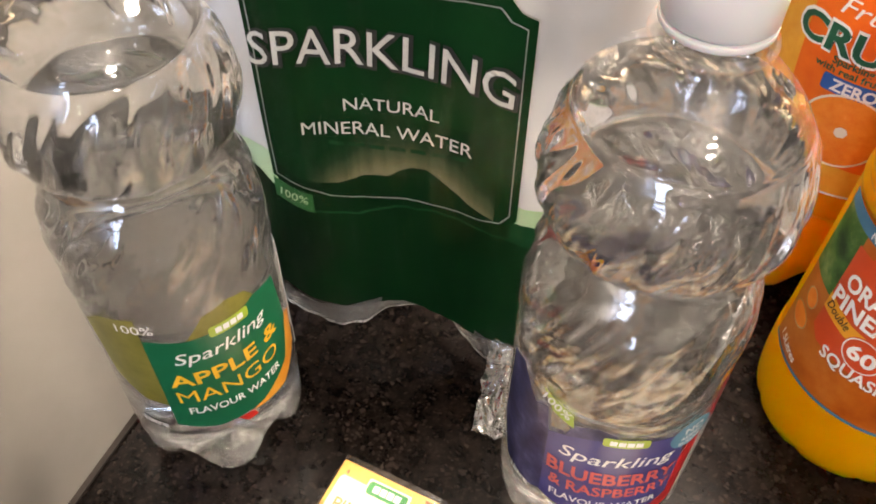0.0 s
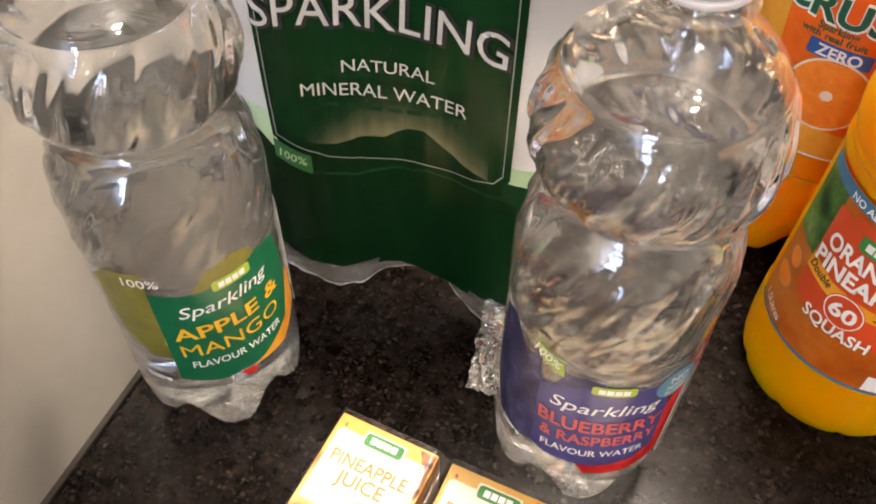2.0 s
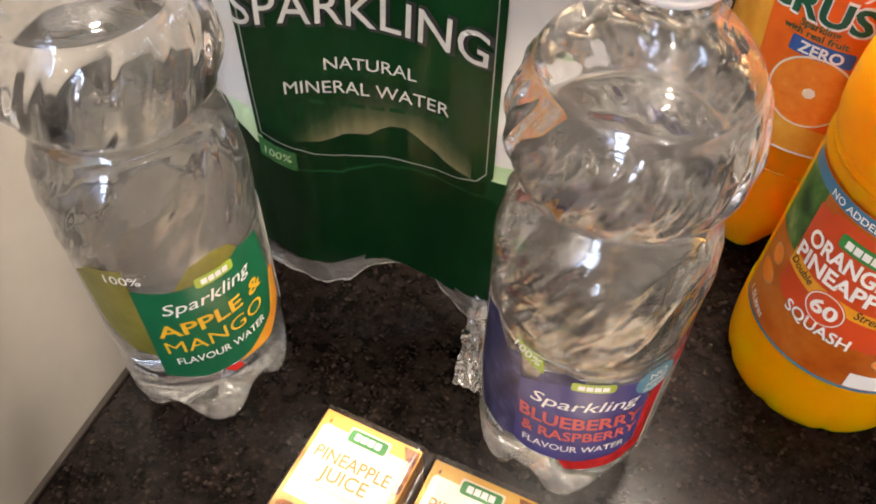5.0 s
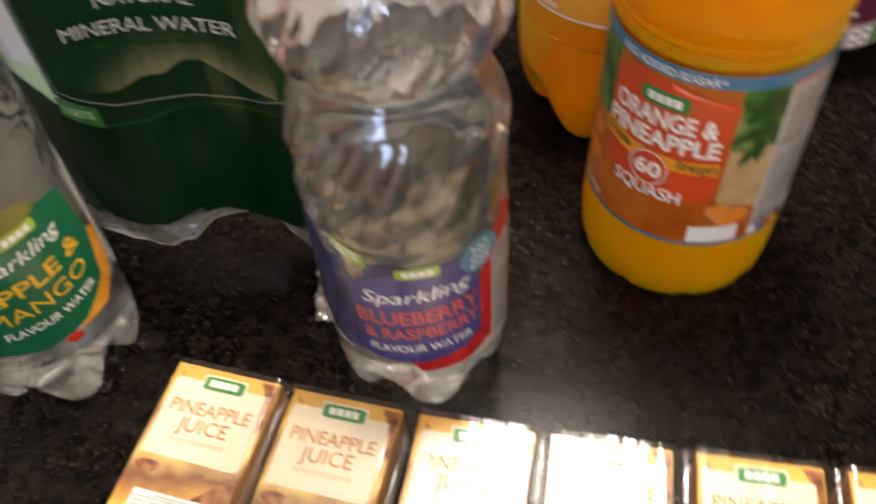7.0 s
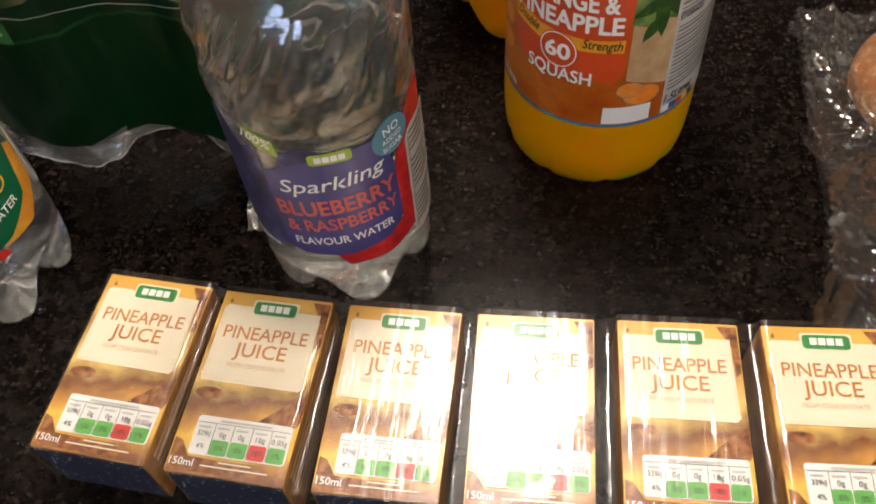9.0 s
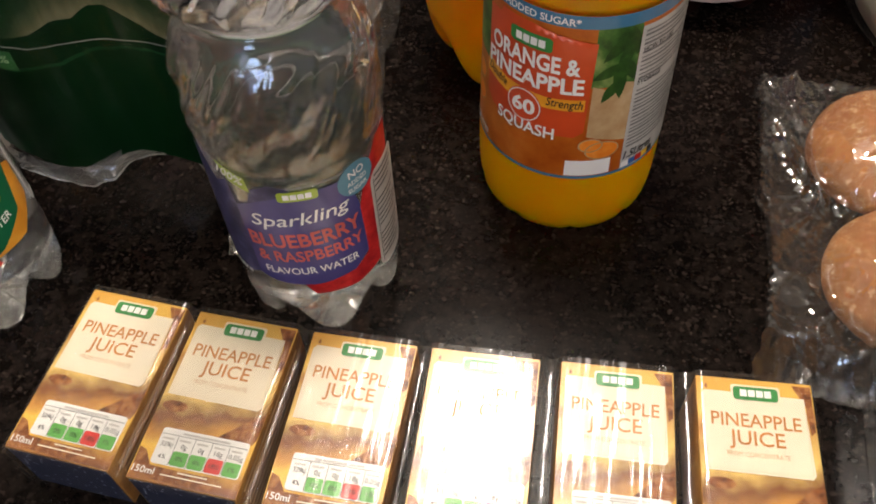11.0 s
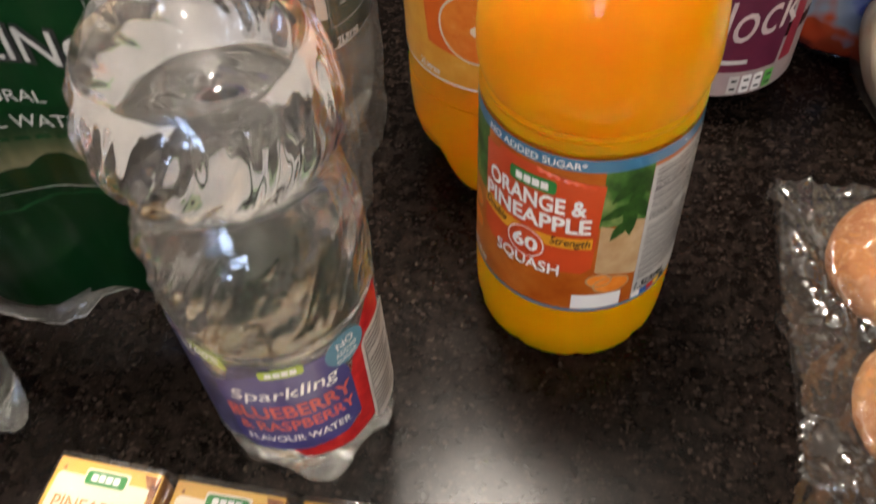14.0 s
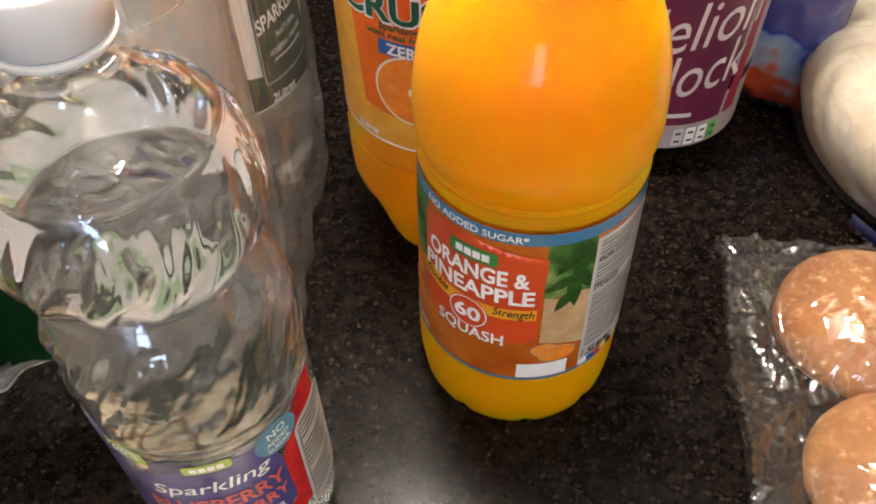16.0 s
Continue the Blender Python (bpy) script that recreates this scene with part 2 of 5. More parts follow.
WHITE = paint("white_print", (0.86, 0.85, 0.82), 0.35, 0.3, 0.03)
CREAM = paint("cream_print", (0.84, 0.75, 0.57), 0.3, 0.3, 0.04)
PALEGREY = paint("grey_print", (0.55, 0.53, 0.5), 0.4, 0.2, 0.05)
SILVER = paint("silver_white_print", (0.52, 0.51, 0.475), 0.35, 0.2, 0.12, 90)
DARKGREY = paint("dark_grey_print", (0.16, 0.155, 0.15), 0.4)
BLACK = paint("black_print", (0.02, 0.02, 0.02), 0.4)
LOGOGREEN = paint("logo_green", (0.035, 0.24, 0.05), 0.35, 0.3, 0.05)
LIME = paint("lime_print", (0.36, 0.48, 0.05), 0.35, 0.3)
BROWNTXT = paint("brown_lettering", (0.55, 0.22, 0.05), 0.4)
PALEBROWN = paint("pale_brown_lettering", (0.62, 0.40, 0.2), 0.4)
RED = paint("red_print", (0.62, 0.03, 0.02), 0.35, 0.3)
CELLGREEN = paint("green_cell", (0.12, 0.42, 0.08), 0.4)
CELLRED = paint("red_cell", (0.66, 0.05, 0.04), 0.4)
PINEAPPLE = carton_print()
PINECHUNK = fruit_print("pineapple_chunk", [(0.32, (0.10, 0.028, 0.008)), (0.5, (0.25, 0.085, 0.025)), (0.68, (0.44, 0.20, 0.07))], 260)
BROWNSIDE = fruit_print("carton_side_print", [(0.3, (0.14, 0.055, 0.018)), (0.55, (0.42, 0.20, 0.045)), (0.75, (0.72, 0.44, 0.10))], 45)
NAVY = speckled("navy_speckle", (0.022, 0.03, 0.065), (0.5, 0.55, 0.65))
APGREEN = paint("apple_label_green", (0.006, 0.13, 0.055), 0.35, 0.3, 0.1)
APPLEPIC = fruit_print("apple_photo", [(0.3, (0.12, 0.115, 0.02)), (0.6, (0.22, 0.20, 0.045)), (0.8, (0.36, 0.31, 0.09))], 50)
MANGO = fruit_print("mango_photo", [(0.3, (0.6, 0.22, 0.02)), (0.6, (0.78, 0.36, 0.04)), (0.8, (0.85, 0.5, 0.1))], 50)
YELLOWTXT = paint("amber_lettering", (0.78, 0.45, 0.03), 0.4)
BBLUE = paint("blueberry_label_blue", (0.062, 0.058, 0.21), 0.35, 0.3, 0.15)
BERRY = fruit_print("blueberry_photo", [(0.3, (0.02, 0.02, 0.05)), (0.55, (0.06, 0.06, 0.14)), (0.8, (0.2, 0.2, 0.32))], 110)
RASP = fruit_print("raspberry_photo", [(0.3, (0.35, 0.01, 0.015)), (0.6, (0.6, 0.03, 0.03)), (0.8, (0.72, 0.1, 0.08))], 160)
CORAL = paint("coral_lettering", (0.60, 0.11, 0.095), 0.4)
TEAL = paint("pale_teal_print", (0.10, 0.25, 0.33), 0.4)
SQRED = paint("squash_label_red", (0.62, 0.07, 0.016), 0.3, 0.4, 0.12, 25)
SQBLUE = paint("squash_label_blue", (0.045, 0.18, 0.31), 0.3, 0.4, 0.06)
SQFRUIT = fruit_print("squash_fruit_photo", [(0.3, (0.36, 0.065, 0.005)), (0.5, (0.48, 0.115, 0.010)), (0.68, (0.56, 0.18, 0.03)), (0.82, (0.60, 0.32, 0.11))], 40)
PALEFRUIT = fruit_print("pale_fruit_photo", [(0.3, (0.42, 0.24, 0.10)), (0.6, (0.55, 0.38, 0.20)), (0.8, (0.66, 0.52, 0.34))], 70)
SQLEAF = fruit_print("leaf_photo", [(0.3, (0.01, 0.04, 0.01)), (0.5, (0.06, 0.16, 0.03)), (0.7, (0.3, 0.36, 0.12)), (0.85, (0.6, 0.55, 0.4))], 60)
LEAFDARK = fruit_print("dark_leaf", [(0.3, (0.008, 0.035, 0.008)), (0.55, (0.03, 0.09, 0.015)), (0.8, (0.09, 0.18, 0.04))], 120)
AMBER = paint("amber_ribbon", (0.82, 0.36, 0.02), 0.35, 0.3)
CRORANGE = fruit_print("crush_label_orange", [(0.3, (0.72, 0.11, 0.008)), (0.6, (0.82, 0.16, 0.012)), (0.8, (0.86, 0.26, 0.03))], 40)
CRPALE = fruit_print("crush_label_photo", [(0.3, (0.72, 0.3, 0.02)), (0.6, (0.82, 0.42, 0.05)), (0.8, (0.88, 0.58, 0.15))], 60)
SLICE = fruit_print("orange_slice", [(0.3, (0.78, 0.19, 0.012)), (0.6, (0.85, 0.27, 0.03)), (0.8, (0.9, 0.4, 0.1))], 160)
CRGREEN = paint("crush_green", (0.01, 0.10, 0.05), 0.4)
CRBLUE = paint("zero_blue", (0.025, 0.11, 0.36), 0.35, 0.3)
MAUVE = paint("mauve_grey_print", (0.36, 0.29, 0.28), 0.4, 0.2, 0.1)
SCRIPT = paint("pale_script_print", (0.52, 0.44, 0.42), 0.4)
PURPLE = fruit_print("burdock_purple", [(0.3, (0.07, 0.011, 0.038)), (0.55, (0.12, 0.018, 0.045)), (0.75, (0.19, 0.024, 0.045))], 20)
MAROON = fruit_print("burdock_maroon", [(0.3, (0.22, 0.02, 0.04)), (0.6, (0.3, 0.03, 0.05)), (0.8, (0.36, 0.06, 0.07))], 20)
PKGREEN = fruit_print("pack_dark_green", [(0.25, (0.0008, 0.008, 0.0022)), (0.5, (0.0014, 0.0155, 0.0040)), (0.75, (0.004, 0.027, 0.0070))], 14, (1, 1, 0.3), 5, 0.04, 0.12)
PKPANEL = fruit_print("pack_panel_green", [(0.25, (0.0012, 0.015, 0.0036)), (0.5, (0.0020, 0.026, 0.0062)), (0.75, (0.005, 0.042, 0.0105))], 12, (1, 1, 0.3), 5, 0.04, 0.12)
PKMID = fruit_print("pack_mid_green", [(0.25, (0.004, 0.030, 0.009)), (0.5, (0.007, 0.048, 0.015)), (0.75, (0.016, 0.080, 0.026))], 22, (1, 1, 0.5), 5, 0.04, 0.12)
PKLIME = fruit_print("pack_light_green", [(0.25, (0.014, 0.09, 0.022)), (0.75, (0.035, 0.15, 0.045))], 22)
LINEGREY = paint("fine_line_grey", (0.24, 0.25, 0.23), 0.4)
PKPALE = fruit_print("pack_pale_green", [(0.25, (0.28, 0.42, 0.2)), (0.5, (0.42, 0.55, 0.32)), (0.75, (0.55, 0.65, 0.45))], 20)
PKWHITE = fruit_print("pack_pale_print", [(0.25, (0.50, 0.48, 0.445)), (0.5, (0.58, 0.56, 0.525)), (0.75, (0.66, 0.64, 0.60))], 12, (1, 1, 0.3))
MIST = mist_print()
BUN, BREAD = bun_material(), bread_material()
BAGBLUE = paint("bag_blue_print", (0.02, 0.035, 0.33), 0.3, 0.4)
TRAYBLACK = Nodes("tray_plastic").set(Base_Color=(0.012, 0.012, 0.012, 1), Roughness=0.18, Coat_Weight=0.5).mat


# ---- mesh helpers ----
def mesh_of(bm, name, smooth=True):
    me = bpy.data.meshes.new(name)
    bm.to_mesh(me)
    bm.free()
    if smooth:
        me.polygons.foreach_set("use_smooth", [True] * len(me.polygons))
    return me


def part(name, bm, material, parent=None, label="", smooth=True):
    ob = new(name, mesh_of(bm, name, smooth))
    ob.data.materials.append(material)
    if parent is not None:
        ob.parent = parent
    if label:
        ob["label"] = label
    return ob


def thing(name, x, y, z, turn, label, category, group=""):
    ob = new(name)
    ob.empty_display_size = 0.02
    ob.matrix_world = pose(x, y, z, 0, 0, turn)
    return tagged(ob, label, category, group)


def smooth_profile(keys, per=6):
    """A soft curve through the (radius, height) keys."""
    out = []
    for i in range(len(keys) - 1):
        p0, p1, p2, p3 = keys[max(i - 1, 0)], keys[i], keys[i + 1], keys[min(i + 2, len(keys) - 1)]
        for k in range(per):
            t = k / per
            out.append(tuple(0.5 * (2 * b + (c - a) * t + (2 * a - 5 * b + 4 * c - d) * t * t + (3 * b - a - 3 * c + d) * t ** 3) for a, b, c, d in zip(p0, p1, p2, p3)))
    return out + [keys[-1]]


def lathe(profile, n=72, shape=None, cap_top=False, cap_bottom=True):
    """Turn (radius, height) round z; shape(angle, r, z) may dent it."""
    bm = bmesh.new()
    rings = []
    for r, z in profile:
        ring = []
        for k in range(n):
            a = 2 * math.pi * k / n
            rr, zz = shape(a, r, z) if shape else (r, z)
            ring.append(bm.verts.new((rr * math.cos(a), rr * math.sin(a), zz)))
        rings.append(ring)
    for lo, hi in zip(rings, rings[1:]):
        for k in range(n):
            bm.faces.new((lo[k], lo[(k + 1) % n], hi[(k + 1) % n], hi[k]))
    if cap_bottom:
        bm.faces.new(rings[0][::-1])
    if cap_top:
        bm.faces.new(rings[-1])
    return bm


def box(sx, sy, sz, bevel=0.0, at=(0, 0, 0), segments=2):
    """A box whose base centre is at the given place."""
    bm = bmesh.new()
    bmesh.ops.create_cube(bm, size=1.0, matrix=Matrix.Translation((at[0], at[1], at[2] + sz / 2)) @ Matrix.Diagonal((sx, sy, sz, 1)))
    if bevel:
        bmesh.ops.bevel(bm, geom=list(bm.edges), offset=bevel, segments=segments, profile=0.5, affect="EDGES")
    return bm


def densify(bm, longest):
    for _ in range(6):
        bmesh.ops.triangulate(bm, faces=list(bm.faces))
        far = [e for e in bm.edges if e.calc_length() > longest]
        if not far:
            return
        bmesh.ops.subdivide_edges(bm, edges=far, cuts=1)
    bmesh.ops.triangulate(bm, faces=list(bm.faces))


def flat(points, longest=0.004):
    """A flat shape in u, v."""
    bm = bmesh.new()
    bm.faces.new([bm.verts.new((u, v, 0)) for u, v in points])
    densify(bm, longest)
    return bm


def rounded(u0, v0, u1, v1, r=0.001, steps=4):
    pts = []
    for cu, cv, a in ((u1 - r, v1 - r, 0), (u0 + r, v1 - r, 90), (u0 + r, v0 + r, 180), (u1 - r, v0 + r, 270)):
        pts += [(cu + r * math.cos(radians(a + 90 * k / steps)), cv + r * math.sin(radians(a + 90 * k / steps))) for k in range(steps + 1)]
    return pts


def disc(cu, cv, r, n=28, ru=None):
    return [(cu + (ru or r) * math.cos(2 * math.pi * k / n), cv + r * math.sin(2 * math.pi * k / n)) for k in range(n)]


def outline(points, width, longest=0.004):
    """A closed line of that width along a shape's edge."""
    bm = bmesh.new()
    n = len(points)
    cu, cv = sum(p[0] for p in points) / n, sum(p[1] for p in points) / n
    inner = []
    for u, v in points:
        d = math.hypot(u - cu, v - cv)
        inner.append((u - (u - cu) / d * width, v - (v - cv) / d * width))
    a, b = [bm.verts.new((u, v, 0)) for u, v in points], [bm.verts.new((u, v, 0)) for u, v in inner]
    for k in range(n):
        bm.faces.new((a[k], a[(k + 1) % n], b[(k + 1) % n], b[k]))
    densify(bm, longest)
    return bm


def lettering(body, u, v, height, width=None, slant=0.0, turn=0.0, arch=0.0, bold=0.0, longest=0.003):
    """Words in u, v about their middle; height is that of the capitals."""
    curve = bpy.data.curves.new("words", "FONT")
    curve.body, curve.size, curve.shear, curve.offset = body, 1.0, slant, bold
    curve.align_x, curve.align_y, curve.resolution_u = "CENTER", "CENTER", 3
    ob = new("words", curve)
    me = bpy.data.meshes.new_from_object(ob.evaluated_get(bpy.context.evaluated_depsgraph_get()))
    bpy.data.objects.remove(ob)
    bpy.data.curves.remove(curve)
    bm = bmesh.new()
    bm.from_mesh(me)
    bpy.data.meshes.remove(me)
    xs, ys = [p.co.x for p in bm.verts], [p.co.y for p in bm.verts]
    span, middle = max(xs) - min(xs), (max(xs) + min(xs)) / 2
    mid_y = (max(ys) + min(ys)) / 2
    sy = height / 0.72
    sx = width / span if width else sy
    ct, st = math.cos(radians(turn)), math.sin(radians(turn))
    for p in bm.verts:
        x, y = (p.co.x - middle) * sx, (p.co.y - mid_y) * sy
        y += arch * (1 - (2 * x / (span * sx)) ** 2)
        p.co = (u + x * ct - y * st, v + x * st + y * ct, 0)
    densify(bm, longest)
    return bm


def bars(rows, longest=0.004):
    """Lines of writing too small to read: (u0, u1, v, height)."""
    bm = bmesh.new()
    for u0, u1, v, h in rows:
        bm.faces.new([bm.verts.new(p) for p in ((u0, v, 0), (u1, v, 0), (u1, v + h, 0), (u0, v + h, 0))])
    densify(bm, longest)
    return bm


def bend(bm, to, lift):
    """Lay a flat u, v shape on a surface: to(u, v, height)."""
    for p in bm.verts:
        p.co = to(p.co.x, p.co.y, lift)
    bmesh.ops.recalc_face_normals(bm, faces=list(bm.faces))
    return bm


def round_bottle(radius, facing):
    """u runs to the reader's right round the bottle from the angle it faces, v is the height."""
    def to(u, v, lift):
        a = radians(facing) + u / radius
        return ((radius + lift) * math.cos(a), (radius + lift) * math.sin(a), v)
    return to


def flat_top(height):
    return lambda u, v, lift: (u, v, height + lift)


# ---- the kitchen ----
def structure(name, bm, material, label="", smooth=False):
    ob = part(name, bm, material, None, label, smooth)
    return tagged(ob, label, kind="structure")


structure("worktop", box(1.52, 0.93, 0.04, 0.003, (0.6425, 0.195, -0.04)), WORKTOP, "dark brown speckled laminate worktop with a satin shine")
structure("upstand", box(1.50, 0.018, 0.10, 0.002, (0.64, 0.648, 0.0005)), WORKTOP, "dark speckled laminate upstand behind the worktop")
structure("joint", box(0.003, 0.86, 0.03, 0, (-0.1190, 0.19, -0.031)), GAP, "dark joint between worktop and white panel")
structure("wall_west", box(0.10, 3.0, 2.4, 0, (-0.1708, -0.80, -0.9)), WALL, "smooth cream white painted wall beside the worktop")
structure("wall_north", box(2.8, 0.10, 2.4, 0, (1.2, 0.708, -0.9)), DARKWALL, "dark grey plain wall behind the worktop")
structure("wall_east", box(0.10, 3.1, 2.4, 0, (2.65, -0.85, -0.9)), PLASTER, "plain beige plaster wall")
structure("wall_south", box(2.9, 0.10, 2.4, 0, (1.2, -2.35, -0.9)), PLASTER, "plain beige plaster wall")
structure("floor", box(3.0, 3.2, 0.05, 0, (1.2, -0.8, -0.95)), FLOORM, "dark vinyl floor")
structure("ceiling", box(3.0, 3.2, 0.05, 0, (1.2, -0.8, 1.5)), CEIL, "white painted ceiling")
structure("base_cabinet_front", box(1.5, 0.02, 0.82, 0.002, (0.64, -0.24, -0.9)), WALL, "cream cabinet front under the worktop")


# ---- bottles ----
def petals(depth, count=5, top=0.03):
    """Dents between the feet of a bottle's base."""
    def shape(a, r, z):
        if z < top:
            k = (1 - z / top)
            groove = 0.5 + 0.5 * math.cos(count * a)
            groove = groove ** 1.6
            return r * (1 - 0.17 * groove * k), z + depth * groove * k * min(1.0, r / 0.03)
        return r, z
    return shape


LITRE = smooth_profile([(0.003, 0.011), (0.012, 0.008), (0.0235, 0.002), (0.0300, 0.0), (0.0345, 0.0026), (0.0375, 0.010), (0.0389, 0.020), (0.0394, 0.034), (0.0394, 0.07), (0.0394, 0.1120), (0.0390, 0.1145), (0.0394, 0.1170), (0.0394, 0.1195), (0.0390, 0.1220), (0.0395, 0.1245),
                        (0.0396, 0.138), (0.0395, 0.150), (0.0388, 0.1595), (0.0368, 0.1680), (0.0335, 0.1750), (0.0300, 0.1800), (0.0288, 0.1825), (0.0300, 0.1848), (0.0338, 0.1882), (0.0374, 0.1937), (0.0395, 0.2000), (0.0400, 0.2060),
                        (0.0391, 0.2145), (0.0363, 0.2238), (0.0318, 0.2325), (0.0252, 0.2405), (0.0188, 0.2460), (0.0152, 0.2505), (0.0138, 0.2555), (0.0135, 0.2605)])


def swirl(a, r, z):
    """Feet below, slanting ribs round the waist."""
    r, z = petals(0.016, 5, 0.032)(a, r, z)
    k = max(0.0, min(1.0, (z - 0.124) / 0.010, (0.176 - z) / 0.010)) + max(0.0, min(1.0, (z - 0.184) / 0.006, (0.229 - z) / 0.006))
    if k:
        upper = z > 0.18
        w = math.sin((15 if upper else 9) * a - 150 * z + 1.0 * math.sin(190 * z + 2 * a))
        twist = a - (9.5 if upper else 13.0) * z
        streak = noise.noise(Vector((math.cos(twist) * 7, math.sin(twist) * 7, z * 28))) + 0.5 * noise.noise(Vector((math.cos(twist) * 15, math.sin(twist) * 15, z * 45)))
        r += k * (0.0006 * math.copysign(abs(w) ** 0.7, w) + 0.0010 * streak)
    r += 0.00025 * noise.noise(Vector((math.cos(a) * 2.2, math.sin(a) * 2.2, z * 60)))
    return r, z


def screw_cap(parent, radius, z, height, material, label):
    cap = part("cap", lathe([(radius - 0.0006, z), (radius, z + 0.0008), (radius, z + height - 0.0015), (radius - 0.0012, z + height), (radius * 0.6, z + height + 0.0003)], 72,
                            lambda a, r, zz: (r + (0.00022 * math.cos(36 * a) if z + 0.001 < zz < z + height - 0.0012 else 0), zz), True), material, parent, label)
    part("tamper_ring", lathe([(radius - 0.0003, z - 0.0028), (radius + 0.0001, z - 0.0024), (radius + 0.0001, z - 0.0008), (radius - 0.0003, z - 0.0005)], 48, None, True), material, cap)
    return cap


def water_body(parent, profile, level, shape, name="water"):
    """The water inside, a little within the wall, with its ruffled surface."""
    inner = [(max(r - 0.00025, 0.0005), z + 0.0002) for r, z in profile if z < level]
    r_top = inner[-1][0]
    inner += [(r_top - 0.0008, level + 0.0004), *[(r_top * (0.95 - 0.05 * k), level) for k in range(19)], (0.0005, level)]

    def ruffled(a, r, z):
        if z >= level - 0.0001 and r < r_top - 0.001:
            return r, level + 0.0003 * noise.noise(Vector((math.cos(a) * r, math.sin(a) * r, 0)) * 90)
        return shape(a, r, z)
    water = part(name, lathe(inner, 240, ruffled, True), WATER, parent, "clear still-looking sparkling water")
    water.visible_shadow = False
    return water


def litre_bottle(x, y, turn, label, level):
    t = thing("water_bottle", x, y, 0, turn, label, "bottle", "flavoured water bottles")
    body = part("body", lathe(LITRE, 240, swirl, False, True), PET, t, "clear ribbed plastic body")
    part("base", lathe([(r - 0.0003, z + 0.0003) for r, z in LITRE if z < 0.026], 120, swirl, False, True), BASEPET, t, "thick clear feet of the bottle")
    part("neck_ring", lathe([(0.0139, 0.2535), (0.0166, 0.2540), (0.0168, 0.2547), (0.0166, 0.2554), (0.0137, 0.2560)], 64, None, False, False), PET, body)
    water_body(t, LITRE, level, swirl)
    screw_cap(t, 0.0149, 0.2612, 0.0160, CAPWHITE, "white plastic screw cap")
    return t


def logo(to, u, v, w, h, parent, lift, ground=LOGOGREEN):
    """The shop's badge, drawn as plain shapes."""
    badge = part("badge", bend(flat(rounded(u - w / 2, v - h / 2, u + w / 2, v + h / 2, h * 0.25), 0.003), to, lift), ground, parent, "plain green badge")
    return badge, bars([(u - w * 0.35 + w * 0.18 * k, u - w * 0.35 + w * (0.18 * k + 0.15), v - h * 0.26, h * 0.52) for k in range(4)])


def write(to, parent, material, lift, *args, name="lettering", **kw):
    return part(name, bend(lettering(*args, **kw), to, lift), material, parent, "", False)


# apple and mango bottle, against the wall
APPLE = litre_bottle(-0.0780, 0.0165, -12, "clear bottle of apple and mango sparkling water against the wall", 0.2300)
flat_to = round_bottle(0.0397, -24)


def to(u, v, lift):
    return flat_to(u, v + 0.003, lift)


R = 0.0397
lab = part("label", bend(flat([(-0.026, 0.1165), (-0.010, 0.1140), (0.006, 0.1150), (0.020, 0.1200), (0.033, 0.1160), (0.037, 0.085), (0.030, 0.062), (0.012, 0.0525), (-0.008, 0.0505), (-0.026, 0.0545)], 0.003), to, 0.0005), APGREEN, APPLE, "dark green label")
part("apple_picture", bend(flat([(-0.050, 0.1190), (-0.040, 0.1270), (-0.026, 0.1290), (-0.0261, 0.070), (-0.036, 0.072), (-0.046, 0.085)], 0.003), to, 0.0004), APPLEPIC, lab, "pale green apple picture")
part("mango_picture", bend(flat([(-0.010, 0.1142), (-0.002, 0.1255), (0.008, 0.1285), (0.016, 0.126), (0.020, 0.1200), (0.006, 0.1150)], 0.003), to, 0.0004), APPLEPIC, lab)
part("fruit_corner", bend(flat([(0.006, 0.0505), (0.012, 0.0527), (0.030, 0.0622), (0.037, 0.085), (0.044, 0.080), (0.042, 0.060), (0.026, 0.048)], 0.003), to, 0.0004), MANGO, lab, "orange mango picture")
part("red_corner", bend(flat([(-0.001, 0.0512), (0.006, 0.0507), (0.008, 0.0465), (0.003, 0.0455)], 0.002), to, 0.0006), RED, lab)
part("side_panel", bend(flat(rounded(0.046, 0.048, 0.070, 0.112, 0.003), 0.003), to, 0.0004), WHITE, lab)
part("small_print", bend(bars([(0.048, 0.068, 0.108 - 0.0035 * k, 0.0016) for k in range(16)]), to, 0.0007), BLACK, lab)
write(to, lab, WHITE, 0.0008, "Sparkling", 0.003, 0.1035, 0.0072, 0.040, slant=0.25, turn=3, bold=0.005)
write(to, lab, YELLOWTXT, 0.0008, "APPLE &", 0.003, 0.0900, 0.0085, 0.050, turn=3, bold=0.02)
write(to, lab, YELLOWTXT, 0.0008, "MANGO", 0.002, 0.0775, 0.0088, 0.046, turn=2)
write(to, lab, WHITE, 0.0008, "FLAVOUR WATER", 0.003, 0.0660, 0.0048, 0.043, bold=0.012)
write(to, lab, WHITE, 0.0008, "100%", -0.027, 0.1235, 0.0050, 0.014)
write(to, lab, WHITE, 0.0008, "1litre", -0.036, 0.0530, 0.0040, 0.011, bold=0.01)
b, mark = logo(to, 0.007, 0.1150, 0.017, 0.0062, lab, 0.0007, LIME)
part("badge_mark", bend(mark, to, 0.0009), WHITE, lab)

